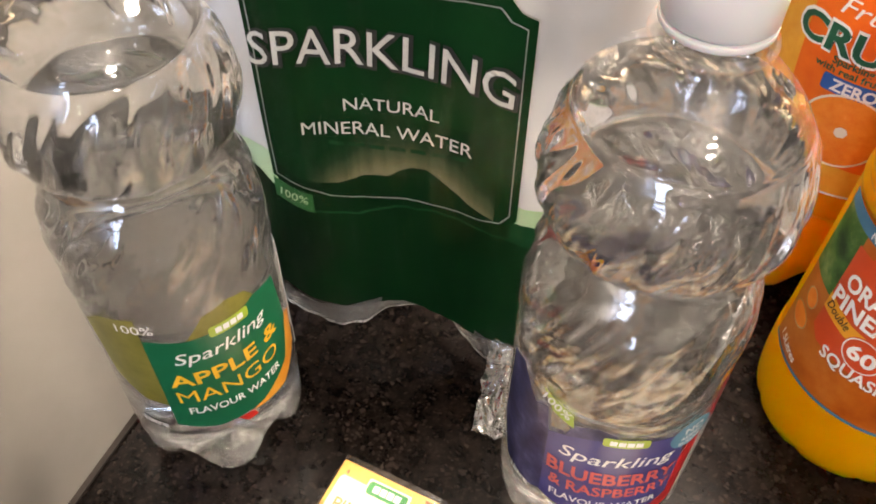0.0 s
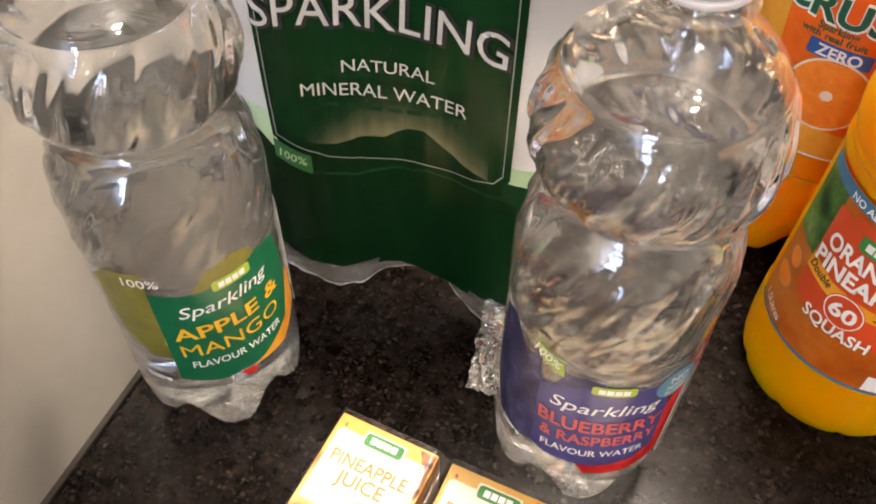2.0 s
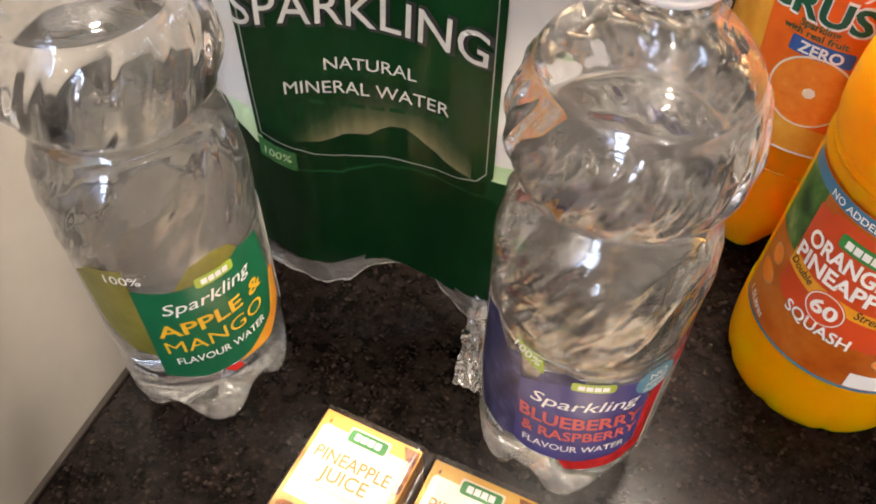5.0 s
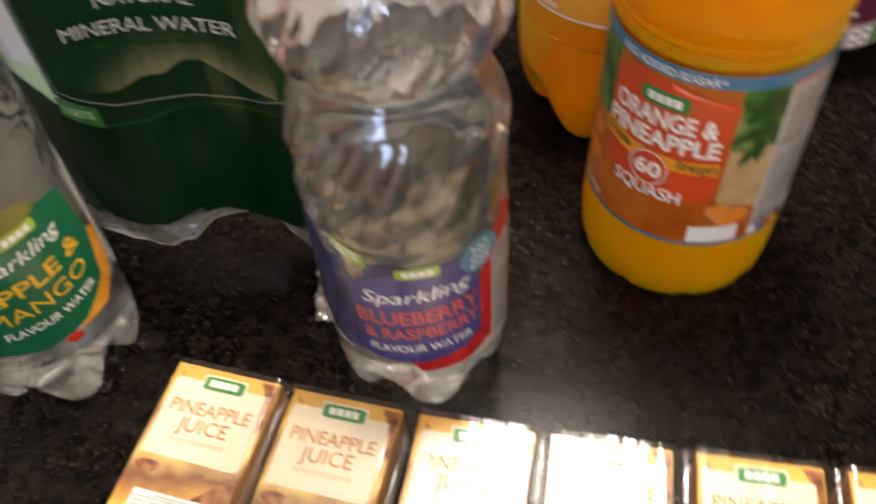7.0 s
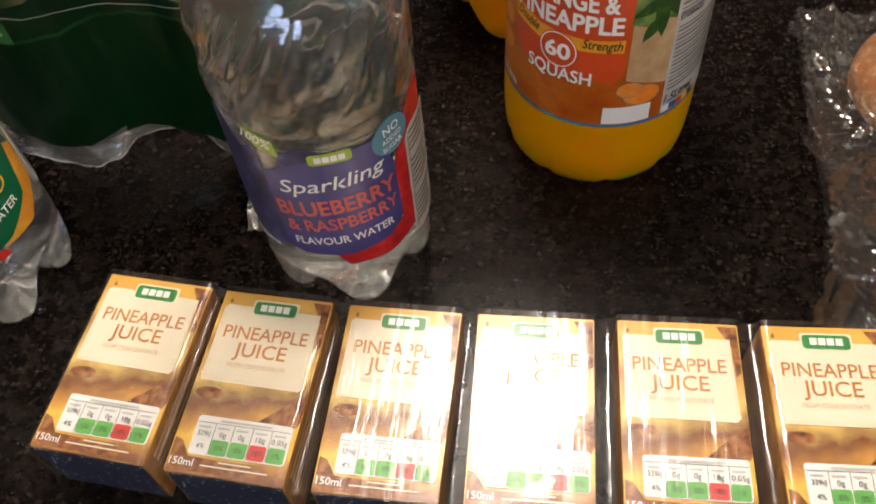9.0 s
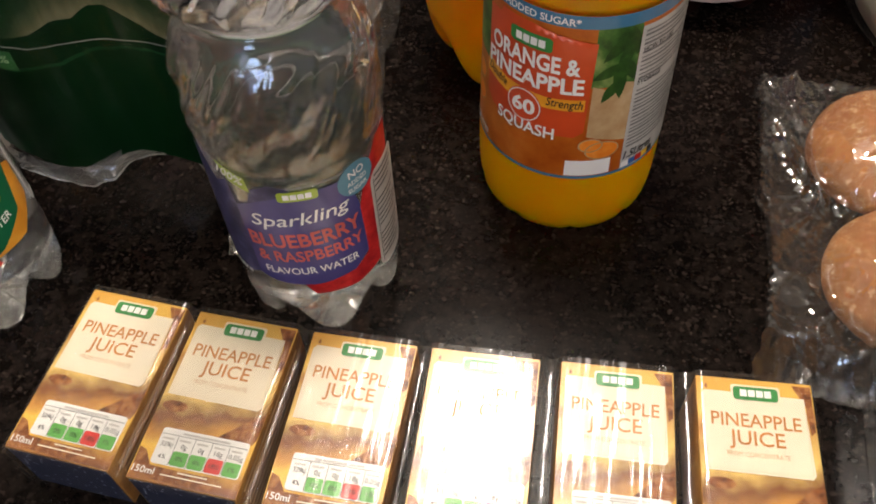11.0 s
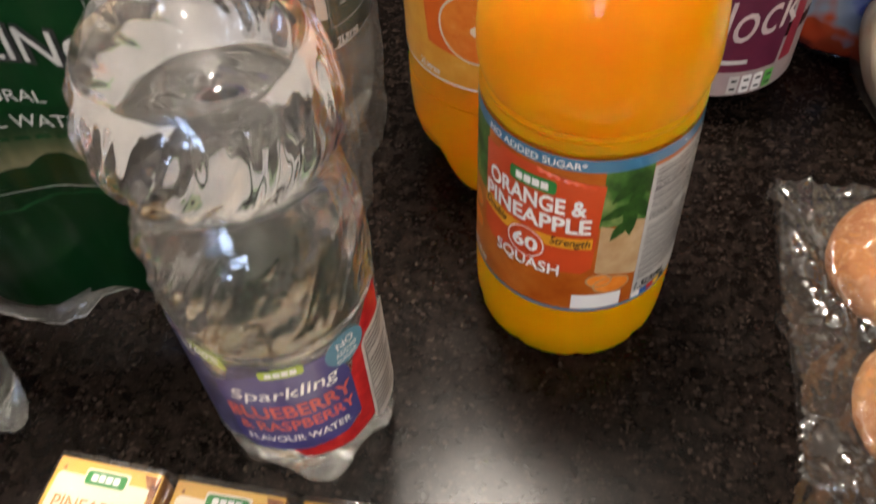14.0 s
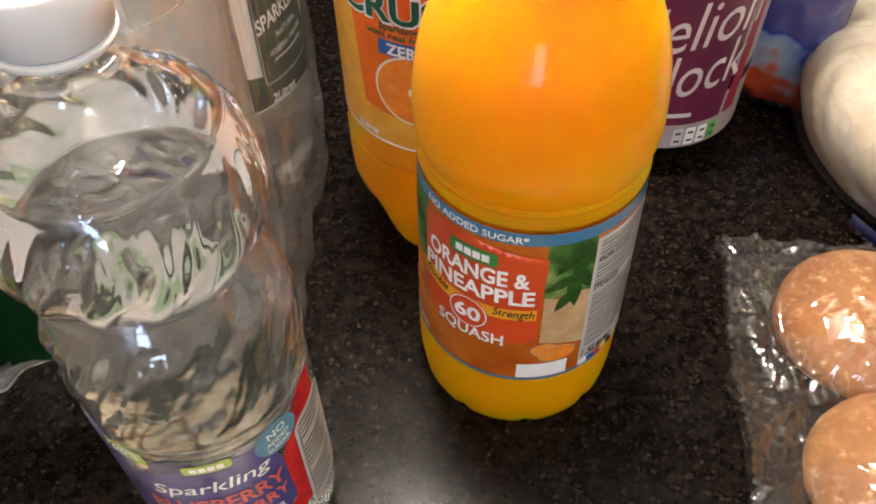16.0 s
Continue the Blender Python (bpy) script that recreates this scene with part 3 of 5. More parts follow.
# blueberry and raspberry bottle, beside the cartons
BLUE = litre_bottle(0.0967, 0.0495, 42, "clear bottle of blueberry and raspberry sparkling water beside juice cartons", 0.2300)
to = round_bottle(0.0397, -73.5 - 42)
lab = part("label", bend(flat([(-0.026, 0.1020), (-0.014, 0.1085), (-0.002, 0.1130), (0.022, 0.1130), (0.027, 0.095), (0.028, 0.060), (0.020, 0.0525), (0.002, 0.0500), (-0.018, 0.0515), (-0.025, 0.0545)], 0.003), to, 0.0005), BBLUE, BLUE, "dark blue label")
part("berry_picture", bend(flat([(-0.052, 0.122), (-0.043, 0.126), (-0.034, 0.112), (-0.028, 0.116), (-0.026, 0.102), (-0.025, 0.0545), (-0.032, 0.050), (-0.046, 0.052), (-0.054, 0.075)], 0.003), to, 0.0004), BERRY, lab, "dark blueberry picture")
part("berry_top", bend(flat([(-0.020, 0.1045), (-0.017, 0.1145), (-0.009, 0.1185), (-0.002, 0.1165), (0.000, 0.1125)], 0.003), to, 0.0004), BERRY, lab)
part("raspberry_picture", bend(flat([(0.0275, 0.058), (0.0272, 0.09), (0.032, 0.108), (0.042, 0.121), (0.052, 0.122), (0.052, 0.06), (0.036, 0.047), (0.020, 0.0415), (0.000, 0.0425), (-0.004, 0.0502), (0.020, 0.0526)], 0.003), to, 0.0004), RASP, lab, "red raspberry picture")
part("side_panel", bend(flat(rounded(0.0345, 0.038, 0.058, 0.105, 0.006), 0.003), to, 0.0006), PALEGREY, lab, "grey nutrition panel")
part("small_print", bend(bars([(0.037, 0.056 - 0.0021 * (k * 5 % 4), 0.101 - 0.0033 * k, 0.0010 + 0.0004 * (k * 3 % 3)) for k in range(18) if k not in (4, 11)] + [(0.0362, 0.0366, 0.042, 0.058)]), to, 0.0008), BLACK, lab)
write(to, lab, WHITE, 0.0008, "Sparkling", 0.001, 0.0965, 0.0078, 0.043, slant=0.25, turn=4, bold=0.005)
write(to, lab, CORAL, 0.0008, "BLUEBERRY", 0.001, 0.0835, 0.0090, 0.050, turn=3, bold=0.025)
write(to, lab, CORAL, 0.0008, "& RASPBERRY", 0.002, 0.0725, 0.0075, 0.048, turn=3, bold=0.02)
write(to, lab, WHITE, 0.0008, "FLAVOUR WATER", 0.001, 0.0615, 0.0050, 0.043, turn=2, bold=0.012)
part("badge_lime", bend(flat([(-0.031, 0.126), (-0.018, 0.121), (-0.017, 0.113), (-0.026, 0.1165)], 0.003), to, 0.0006), LIME, lab)
write(to, lab, WHITE, 0.0008, "100%", -0.0245, 0.1205, 0.0048, 0.012, turn=-18, bold=0.01)
part("round_badge", bend(flat(disc(0.0275, 0.1095, 0.0092), 0.003), to, 0.0007), TEAL, lab, "pale teal round badge")
write(to, lab, WHITE, 0.0010, "NO", 0.0275, 0.1135, 0.0042, 0.008, turn=6, bold=0.015)
write(to, lab, WHITE, 0.0010, "ADDED", 0.0275, 0.1085, 0.0026, 0.010, turn=6, bold=0.015)
write(to, lab, WHITE, 0.0010, "SUGAR", 0.0275, 0.1045, 0.0026, 0.010, turn=6, bold=0.015)
write(to, lab, WHITE, 0.0008, "1litre", -0.036, 0.0515, 0.0040, 0.011, bold=0.01)
b, mark = logo(to, 0.002, 0.1120, 0.0165, 0.0058, lab, 0.0008, LIME)
part("badge_mark", bend(mark, to, 0.0010), WHITE, lab)

# orange and pineapple squash
SQ = thing("squash_bottle", 0.2115, 0.1445, 0, 0, "bottle of bright orange squash with red label on worktop", "bottle")
SQP = smooth_profile([(0.004, 0.006), (0.020, 0.005), (0.035, 0.002), (0.0432, 0.0), (0.0462, 0.003), (0.0474, 0.011), (0.0480, 0.022), (0.0480, 0.040), (0.0475, 0.0440), (0.0473, 0.049), (0.0464, 0.09), (0.0454, 0.139), (0.0458, 0.1435), (0.0461, 0.146), (0.0454, 0.1485), (0.0450, 0.1500), (0.0457, 0.1520), (0.0452, 0.1542), (0.0460, 0.1570),
                       (0.0470, 0.163), (0.0470, 0.172), (0.0457, 0.186), (0.0427, 0.200), (0.0370, 0.214), (0.0293, 0.227), (0.0220, 0.237), (0.0178, 0.243), (0.0165, 0.249), (0.0165, 0.256)], 5)


def squash_shape(a, r, z):
    if z < 0.016:
        g = max(0.0, math.cos(9 * a)) ** 6
        r *= 1 - 0.03 * g * (1 - z / 0.016)
    if 0.156 < z < 0.230:
        k = math.sin(math.pi * (z - 0.156) / 0.074)
        r *= 1 - 0.004 * k * math.cos(8 * a)
    return r, z


part("bottle_body", lathe(SQP, 108, squash_shape, True), SQUASH, SQ, "clear plastic full of cloudy orange squash")
screw_cap(SQ, 0.0185, 0.2565, 0.018, CAPORANGE, "orange screw cap")


def to(u, v, lift):
    """The squash label narrows a little upwards."""
    a = radians(-117.0) + u / 0.0472
    r = 0.0478 - (v - 0.045) * 0.0205 + lift
    return r * math.cos(a), r * math.sin(a), v


deg = radians(1) * 0.0489


def ring_part(name, u0, u1, v0, v1, material, lift, label=""):
    return part(name, bend(flat([(u0, v0), (u1, v0), (u1, v1), (u0, v1)], 0.004), to, lift), material, lab, label)


lab = part("label", bend(flat([(-55 * deg, 0.0455), (150 * deg, 0.0455), (150 * deg, 0.1425), (-55 * deg, 0.1425)], 0.004), to, 0.0002), SQFRUIT, SQ, "paper label with fruit picture")
ring_part("blue_band", -55 * deg, 150 * deg, 0.1365, 0.1430, SQBLUE, 0.0004, "blue band")
ring_part("thin_band", -55 * deg, 150 * deg, 0.0450, 0.0468, SQBLUE, 0.0004)
ring_part("leaf_picture", 36 * deg, 60 * deg, 0.104, 0.1365, SQLEAF, 0.0003, "green pineapple leaves")
part("pale_patch", bend(flat([(37 * deg, 0.074), (60 * deg, 0.068), (60 * deg, 0.104), (50 * deg, 0.107), (44 * deg, 0.103), (37 * deg, 0.105)], 0.004), to, 0.0004), PALEFRUIT, lab)
for du, v, long, wide, lean in ((48, 0.126, 0.010, 0.0030, 50), (53, 0.121, 0.011, 0.0032, 75), (57, 0.128, 0.009, 0.0028, 105), (45, 0.113, 0.009, 0.0030, 30), (51, 0.108, 0.012, 0.0034, 95), (56, 0.113, 0.010, 0.0030, 120), (47, 0.102, 0.008, 0.0028, 60)):
    tip = [(du * deg + long * k * math.cos(radians(lean)) - side * wide * math.sin(math.pi * (k + 1) / 2) * math.sin(radians(lean)), v + long * k * math.sin(radians(lean)) + side * wide * math.sin(math.pi * (k + 1) / 2) * math.cos(radians(lean)))
           for side, ks in ((1, (-1, -0.6, -0.2, 0.2, 0.6)), (-1, (1, 0.6, 0.2, -0.2, -0.6))) for k in ks]
    part("leaf", bend(flat(tip, 0.004), to, 0.00045), LEAFDARK, lab)
for du, v, ru, rv in ((47, 0.064, 0.0085, 0.0060), (40, 0.068, 0.0060, 0.0045), (-42, 0.072, 0.0075, 0.0060), (-40, 0.086, 0.0050, 0.0055)):
    part("orange_half", bend(flat(disc(du * deg, v, rv, 20, ru), 0.004), to, 0.00045), SLICE, lab)
    part("orange_rind", bend(outline(disc(du * deg, v, rv, 24, ru), 0.0007), to, 0.0005), PALEFRUIT, lab)
ring_part("leaf_edge", -55 * deg, -29 * deg, 0.098, 0.1365, SQLEAF, 0.0003)
part("red_panel", bend(flat([(-30 * deg, 0.080), (-24 * deg, 0.0745), (30 * deg, 0.0735), (35 * deg, 0.077), (37 * deg, 0.129), (4 * deg, 0.1305), (2 * deg, 0.1345), (-18 * deg, 0.1345), (-20 * deg, 0.1310), (-30 * deg, 0.1310)], 0.004), to, 0.0005), SQRED, lab, "red title panel")
ring_part("nutrition_panel", 60 * deg, 118 * deg, 0.0468, 0.1345, SILVER, 0.0005, "white panel of small print")
ring_part("white_box", 27 * deg, 53 * deg, 0.0475, 0.0580, WHITE, 0.0006)
part("small_print", bend(bars([(62 * deg, (108 - (k * 7) % 17) * deg, 0.1310 - 0.0024 * k, 0.0008 + 0.0004 * (k * 5 % 2)) for k in range(30) if k not in (4, 12, 13)]), to, 0.0007), DARKGREY, lab)
for n, (c, m) in enumerate((((60.5, 65.5), WHITE), ((65.5, 70.5), CRBLUE), ((70.5, 75.5), RED), ((75.5, 80.5), YELLOWTXT), ((80.5, 85), BLACK))):
    ring_part("colour_patch", c[0] * deg, c[1] * deg, 0.0478, 0.0518, m, 0.0008)
part("ribbon", bend(flat([(-30 * deg, 0.0925), (-12 * deg, 0.0895), (13 * deg, 0.0900), (34 * deg, 0.0905), (34 * deg, 0.0975), (13 * deg, 0.0965), (-12 * deg, 0.0975), (-30 * deg, 0.1020)], 0.003), to, 0.0007), AMBER, lab, "amber ribbon")
part("drop", bend(flat(disc(0, 0.0875, 0.0098, 24, 0.0092) [:6] + [(0.0, 0.1035)] + disc(0, 0.0875, 0.0098, 24, 0.0092)[7:], 0.003), to, 0.0008), SQRED, lab)
part("drop_ring", bend(outline(disc(0, 0.0872, 0.0094, 24, 0.0090), 0.0006), to, 0.0009), WHITE, lab)
write(to, lab, WHITE, 0.0010, "60", 0, 0.0872, 0.0085, 0.0125, bold=0.03)
write(to, lab, WHITE, 0.0008, "ORANGE &", 2.0 * deg, 0.1155, 0.0090, 0.047, bold=0.03, turn=1)
write(to, lab, WHITE, 0.0008, "PINEAPPLE", 2.0 * deg, 0.1045, 0.0090, 0.052, bold=0.03, turn=1)
write(to, lab, WHITE, 0.0008, "SQUASH", 0.5 * deg, 0.0738, 0.0072, 0.032, bold=0.02)
write(to, lab, BLACK, 0.0009, "Double", -20 * deg, 0.0960, 0.0050, 0.0140, slant=0.2, turn=-10, bold=0.01)
write(to, lab, BLACK, 0.0009, "Strength", 23 * deg, 0.0937, 0.0050, 0.0170, slant=0.2, bold=0.01)
write(to, lab, WHITE, 0.0008, "NO ADDED SUGAR*", 0 * deg, 0.1397, 0.0036, 0.046, bold=0.015)
write(to, lab, WHITE, 0.0008, "1.5Litres", -37 * deg, 0.0530, 0.0050, 0.016, turn=-6, bold=0.015)
write(to, lab, BLACK, 0.0008, "1.5Litres", 72 * deg, 0.0560, 0.0055, 0.0185, slant=0.2, bold=0.02)
write(to, lab, BLACK, 0.0008, "HOW TO USE", 73 * deg, 0.1215, 0.0030, 0.018, bold=0.02)
write(to, lab, BLACK, 0.0008, "STORAGE", 70 * deg, 0.1030, 0.0028, 0.014, bold=0.02)
b, mark = logo(to, 1.5 * deg, 0.1255, 0.0215, 0.0078, lab, 0.0009)
part("badge_mark", bend(mark, to, 0.0011), WHITE, lab)


TWO = smooth_profile([(0.004, 0.014), (0.016, 0.010), (0.028, 0.002), (0.0345, 0.0), (0.0405, 0.003), (0.0475, 0.016), (0.0515, 0.034), (0.0530, 0.055), (0.0530, 0.075), (0.0524, 0.080), (0.0524, 0.14), (0.0524, 0.205), (0.0530, 0.212),
                      (0.0515, 0.228), (0.0465, 0.248), (0.0385, 0.266), (0.0290, 0.281), (0.0200, 0.292), (0.0150, 0.300), (0.0138, 0.308), (0.0135, 0.314)], 5)


def two_shape(a, r, z):
    return petals(0.020, 5, 0.045)(a, r, z)


def two_litre(name, x, y, turn, label, liquid, cap, group=""):
    t = thing(name, x, y, 0, turn, label, "bottle", group)
    if liquid == WATER:
        part("body", lathe(TWO, 80, two_shape, False), PET, t, "clear plastic body")
        water_body(t, TWO, 0.262, two_shape)
    else:
        body = part("body", lathe(TWO, 80, two_shape, True), liquid, t, "clear plastic full of drink")
    screw_cap(t, 0.0148, 0.3165, 0.015, cap, "screw cap")
    return t


# orange crush
CR = two_litre("crush_bottle", 0.1675, 0.2410, 0, "large bottle of orange fizzy drink with orange label", CRUSHLIQ, CAPORANGE)
flat_to = round_bottle(0.0526, -110)


def to(u, v, lift):
    return flat_to(u, v + 0.0055, lift)


deg = radians(1) * 0.0526
lab = part("label", bend(flat([(-75 * deg, 0.0865), (150 * deg, 0.0865), (150 * deg, 0.205), (-75 * deg, 0.205)], 0.004), to, 0.0005), CRPALE, CR, "orange label with fruit picture")
ring_part("label_edge", -75 * deg, 150 * deg, 0.0860, 0.0872, WHITE, 0.0008)
part("title_panel", bend(flat([(-20 * deg, 0.1070), (25 * deg, 0.1020), (75 * deg, 0.1050), (75 * deg, 0.200), (-27 * deg, 0.200), (-24 * deg, 0.150)], 0.004), to, 0.0007), CRORANGE, lab, "red-orange title panel")
part("orange_slice", bend(flat(disc(10 * deg, 0.1225, 0.0190), 0.003), to, 0.0010), SLICE, lab, "cut orange slice")
part("slice_rim", bend(outline(disc(10 * deg, 0.1225, 0.0194, 32), 0.0011), to, 0.0012), CREAM, lab)
part("slice_heart", bend(flat(disc(10 * deg, 0.1225, 0.0030, 7), 0.003), to, 0.0013), CREAM, lab)
part("zero_badge", bend(flat(rounded(-8 * deg, 0.1400, 23 * deg, 0.1480, 0.0012), 0.003), to, 0.0010), CRBLUE, lab, "blue badge")
write(to, lab, WHITE, 0.0013, "ZERO", 7.5 * deg, 0.1440, 0.0056, 0.0200, bold=0.03)
write(to, lab, CRGREEN, 0.0010, "Sparkling", 3 * deg, 0.1545, 0.0036, 0.018, bold=0.02)
write(to, lab, CRGREEN, 0.0010, "with real fruit", 2 * deg, 0.1508, 0.0034, 0.030, bold=0.02)
write(to, lab, WHITE, 0.0010, "CRUSH", 5 * deg, 0.1640, 0.0140, 0.066, bold=0.06)
write(to, lab, CRGREEN, 0.0013, "CRUSH", 5 * deg, 0.1640, 0.0125, 0.063, bold=0.03)
write(to, lab, WHITE, 0.0010, "Fruity", 6 * deg, 0.1780, 0.0080, 0.034, slant=0.25)
write(to, lab, WHITE, 0.0010, "2Litres", -20 * deg, 0.0915, 0.0045, 0.014, bold=0.02)

# dandelion and burdock
DB = two_litre("burdock_bottle", 0.2850, 0.3270, 0, "large dark drink bottle with purple label", COLA, CAPDARK)
to = round_bottle(0.0526, -66)
deg = radians(1) * 0.0526
lab = part("label", bend(flat([(-125 * deg, 0.024), (150 * deg, 0.024), (150 * deg, 0.200), (-125 * deg, 0.200)], 0.004), to, 0.0005), MAUVE, DB, "pale label edge")
part("title_panel", bend(flat([(-120 * deg, 0.042), (16 * deg, 0.042), (22 * deg, 0.13), (24 * deg, 0.195), (-120 * deg, 0.195)], 0.004), to, 0.0008), PURPLE, lab, "dark purple title panel")
part("edge_panel", bend(flat([(19 * deg, 0.042), (30 * deg, 0.042), (34 * deg, 0.195), (27 * deg, 0.195), (25 * deg, 0.13)], 0.004), to, 0.0008), MAROON, lab)
write(to, lab, SCRIPT, 0.0012, "Dandelion", -38 * deg, 0.1040, 0.0290, 0.122, slant=0.5, turn=14)
write(to, lab, SCRIPT, 0.0012, "Burdock", -28 * deg, 0.0745, 0.0290, 0.098, slant=0.5, turn=14)
part("small_print", bend(bars([(-22 * deg, -6 * deg, 0.0480, 0.0030)]), to, 0.0012), PALEGREY, lab)
for k in range(4):
    part("nutrition_cell", bend(flat(rounded((-14 + 8 * k) * deg, 0.026, (-7.5 + 8 * k) * deg, 0.0390, 0.0008), 0.003), to, 0.0010), (PALEGREY, WHITE, WHITE, CELLGREEN)[k], lab)
part("cell_print", bend(bars([((-12.5 + 8 * k) * deg, (-9 + 8 * k) * deg, v, 0.0018) for k in range(4) for v in (0.0285, 0.0345)]), to, 0.0013), BLACK, lab)

# shrink-wrapped pack of two-litre water bottles
PX, PY, YAW, GAPB = -0.0610, 0.1310, 10.8, 0.1045
ca, sa = math.cos(radians(YAW)), math.sin(radians(YAW))
first = two_litre("large_water_bottle", PX, PY, 40, "two litre clear bottle of sparkling water inside shrink wrap", WATER, CAPWHITE, "bottles in the water pack")
SKEW = 0.013
spots = [(PX + (GAPB * i + SKEW * j) * ca - GAPB * j * sa, PY + (GAPB * i + SKEW * j) * sa + GAPB * j * ca) for j in (0, 1) for i in (0, 1)]
for x, y in spots[1:]:
    copy_thing(first, pose(x, y, 0, 0, 0, 40 + 30 * len(bpy.data.objects) % 90))
RR = [o for o in bpy.data.objects if o.name.startswith("large_water_bottle") and (o.matrix_basis.translation.xy - Vector(spots[3])).length < 0.01][0]
turn = math.degrees(RR.matrix_basis.to_euler().z)
to = round_bottle(0.0526, -20 - turn)
deg = radians(1) * 0.0526
lab = part("label", bend(flat(rounded(-110 * deg, 0.083, 70 * deg, 0.200, 0.004), 0.004), to, 0.0010), WHITE, RR, "white and green bottle label")
part("hill_panel", bend(flat([(-110 * deg, 0.0845), (70 * deg, 0.0845), (70 * deg, 0.112), (30 * deg, 0.114), (0, 0.106), (-20 * deg, 0.104), (-38 * deg, 0.109), (-70 * deg, 0.113), (-110 * deg, 0.108)], 0.004), to, 0.0013), PKMID, lab)
part("title_panel", bend(flat(rounded(-19 * deg, 0.0960, 25 * deg, 0.1520, 0.003), 0.004), to, 0.0016), PKPANEL, lab, "dark green title panel")
part("panel_line", bend(outline(rounded(-18 * deg, 0.0970, 24 * deg, 0.1510, 0.003), 0.0006), to, 0.0018), PALEGREY, lab)
part("dark_hill", bend(flat([(-70 * deg, 0.0845), (70 * deg, 0.0845), (70 * deg, 0.096), (30 * deg, 0.098), (0, 0.094), (-26 * deg, 0.094), (-70 * deg, 0.0875)], 0.004), to, 0.0017), PKGREEN, lab)
write(to, lab, WHITE, 0.0021, "SPARKLING", 2 * deg, 0.1325, 0.0085, 0.036, arch=0.002, turn=4, bold=0.02)
write(to, lab, WHITE, 0.0021, "NATURAL", 4 * deg, 0.1225, 0.0038, 0.017, turn=3)
write(to, lab, WHITE, 0.0021, "MINERAL WATER", 3 * deg, 0.1145, 0.0038, 0.027, turn=3)
part("small_print", bend(bars([(-10 * deg, 16 * deg, 0.1085, 0.0013)]), to, 0.0021), PALEGREY, lab)
write(to, lab, WHITE, 0.0021, "2Litres", -7 * deg, 0.0880, 0.0056, 0.017, slant=0.15, bold=0.02)

PACK = thing("shrink_wrap", PX, PY, 0, YAW, "green printed shrink wrap round large water bottles", "packaging")
RW = 0.0540


def hull(s):
    """Round the four bottles: s metres to the reader's right from the middle of the front."""
    arc, side = RW * math.pi / 2, GAPB
    total = 4 * (arc + side)
    s = (s + side / 2) % total
    k = int(s // (arc + side))
    s -= k * (arc + side)
    corner = [(0, 0), (GAPB, 0), (GAPB, GAPB), (0, GAPB)][k]
    ax, ay = [(1, 0), (0, 1), (-1, 0), (0, -1)][k]
    nx, ny = ay, -ax
    if s < side:
        sag = 0.0030 * math.sin(math.pi * s / side)
        return corner[0] + ax * s + nx * (RW - sag), corner[1] + ay * s + ny * (RW - sag), nx, ny
    a = (s - side) / RW
    cx, cy = [(GAPB, 0), (GAPB, GAPB), (0, GAPB), (0, 0)][k]
    dx, dy = nx * math.cos(a) + ax * math.sin(a), ny * math.cos(a) + ay * math.sin(a)
    return cx + dx * RW, cy + dy * RW, dx, dy


def wrap_to(u, v, lift):
    x, y, nx, ny = hull(u)
    x += SKEW * min(1.0, max(0.0, y / GAPB))
    ripple = 0.0009 * noise.noise(Vector((u * 90, v * 14, 0.3))) + 0.0005 * noise.noise(Vector((u * 240, v * 30, 4.1)))
    if v > 0.215:
        k = (v - 0.215) / 0.09
        shrink = 1 - 0.35 * k * k
        x, y = (x - GAPB / 2) * shrink + GAPB / 2, (y - GAPB / 2) * shrink + GAPB / 2
    return x + nx * (lift + ripple), y + ny * (lift + ripple), v


def strip(u0, u1, low, high, n, m):
    """A grid between two edges low(u) and high(u)."""
    bm = bmesh.new()
    grid = [[bm.verts.new((u0 + (u1 - u0) * i / n, low(u0 + (u1 - u0) * i / n) + (high(u0 + (u1 - u0) * i / n) - low(u0 + (u1 - u0) * i / n)) * j / m, 0)) for j in range(m + 1)] for i in range(n + 1)]
    for i in range(n):
        for j in range(m):
            bm.faces.new((grid[i][j], grid[i + 1][j], grid[i + 1][j + 1], grid[i][j + 1]))
    return bm


def skyline(u):
    """The lower hill line of the print."""
    line = ((-0.30, 0.112), (-0.085, 0.118), (-0.072, 0.110), (-0.057, 0.0970), (-0.045, 0.0965), (-0.030, 0.0985), (-0.0137, 0.1055), (0.0, 0.107), (0.012, 0.1045), (0.028, 0.0985), (0.043, 0.0955), (0.30, 0.095))
    return float(np.interp(u, [p[0] for p in line], [p[1] for p in line])) + 0.0008 * noise.noise(Vector((u * 150, 0, 0)))


def hills(u):
    """The hill line that closes the title panel below."""
    line = ((-0.30, 0.120), (-0.09, 0.126), (-0.069, 0.1275), (-0.058, 0.121), (-0.047, 0.1180), (-0.038, 0.119), (-0.028, 0.1250), (-0.016, 0.1270), (-0.006, 0.1335), (0.001, 0.1335), (0.010, 0.125), (0.020, 0.116), (0.030, 0.1095), (0.040, 0.1075), (0.30, 0.106))
    return float(np.interp(u, [p[0] for p in line], [p[1] for p in line])) + 0.0007 * noise.noise(Vector((u * 150, 3, 0)))


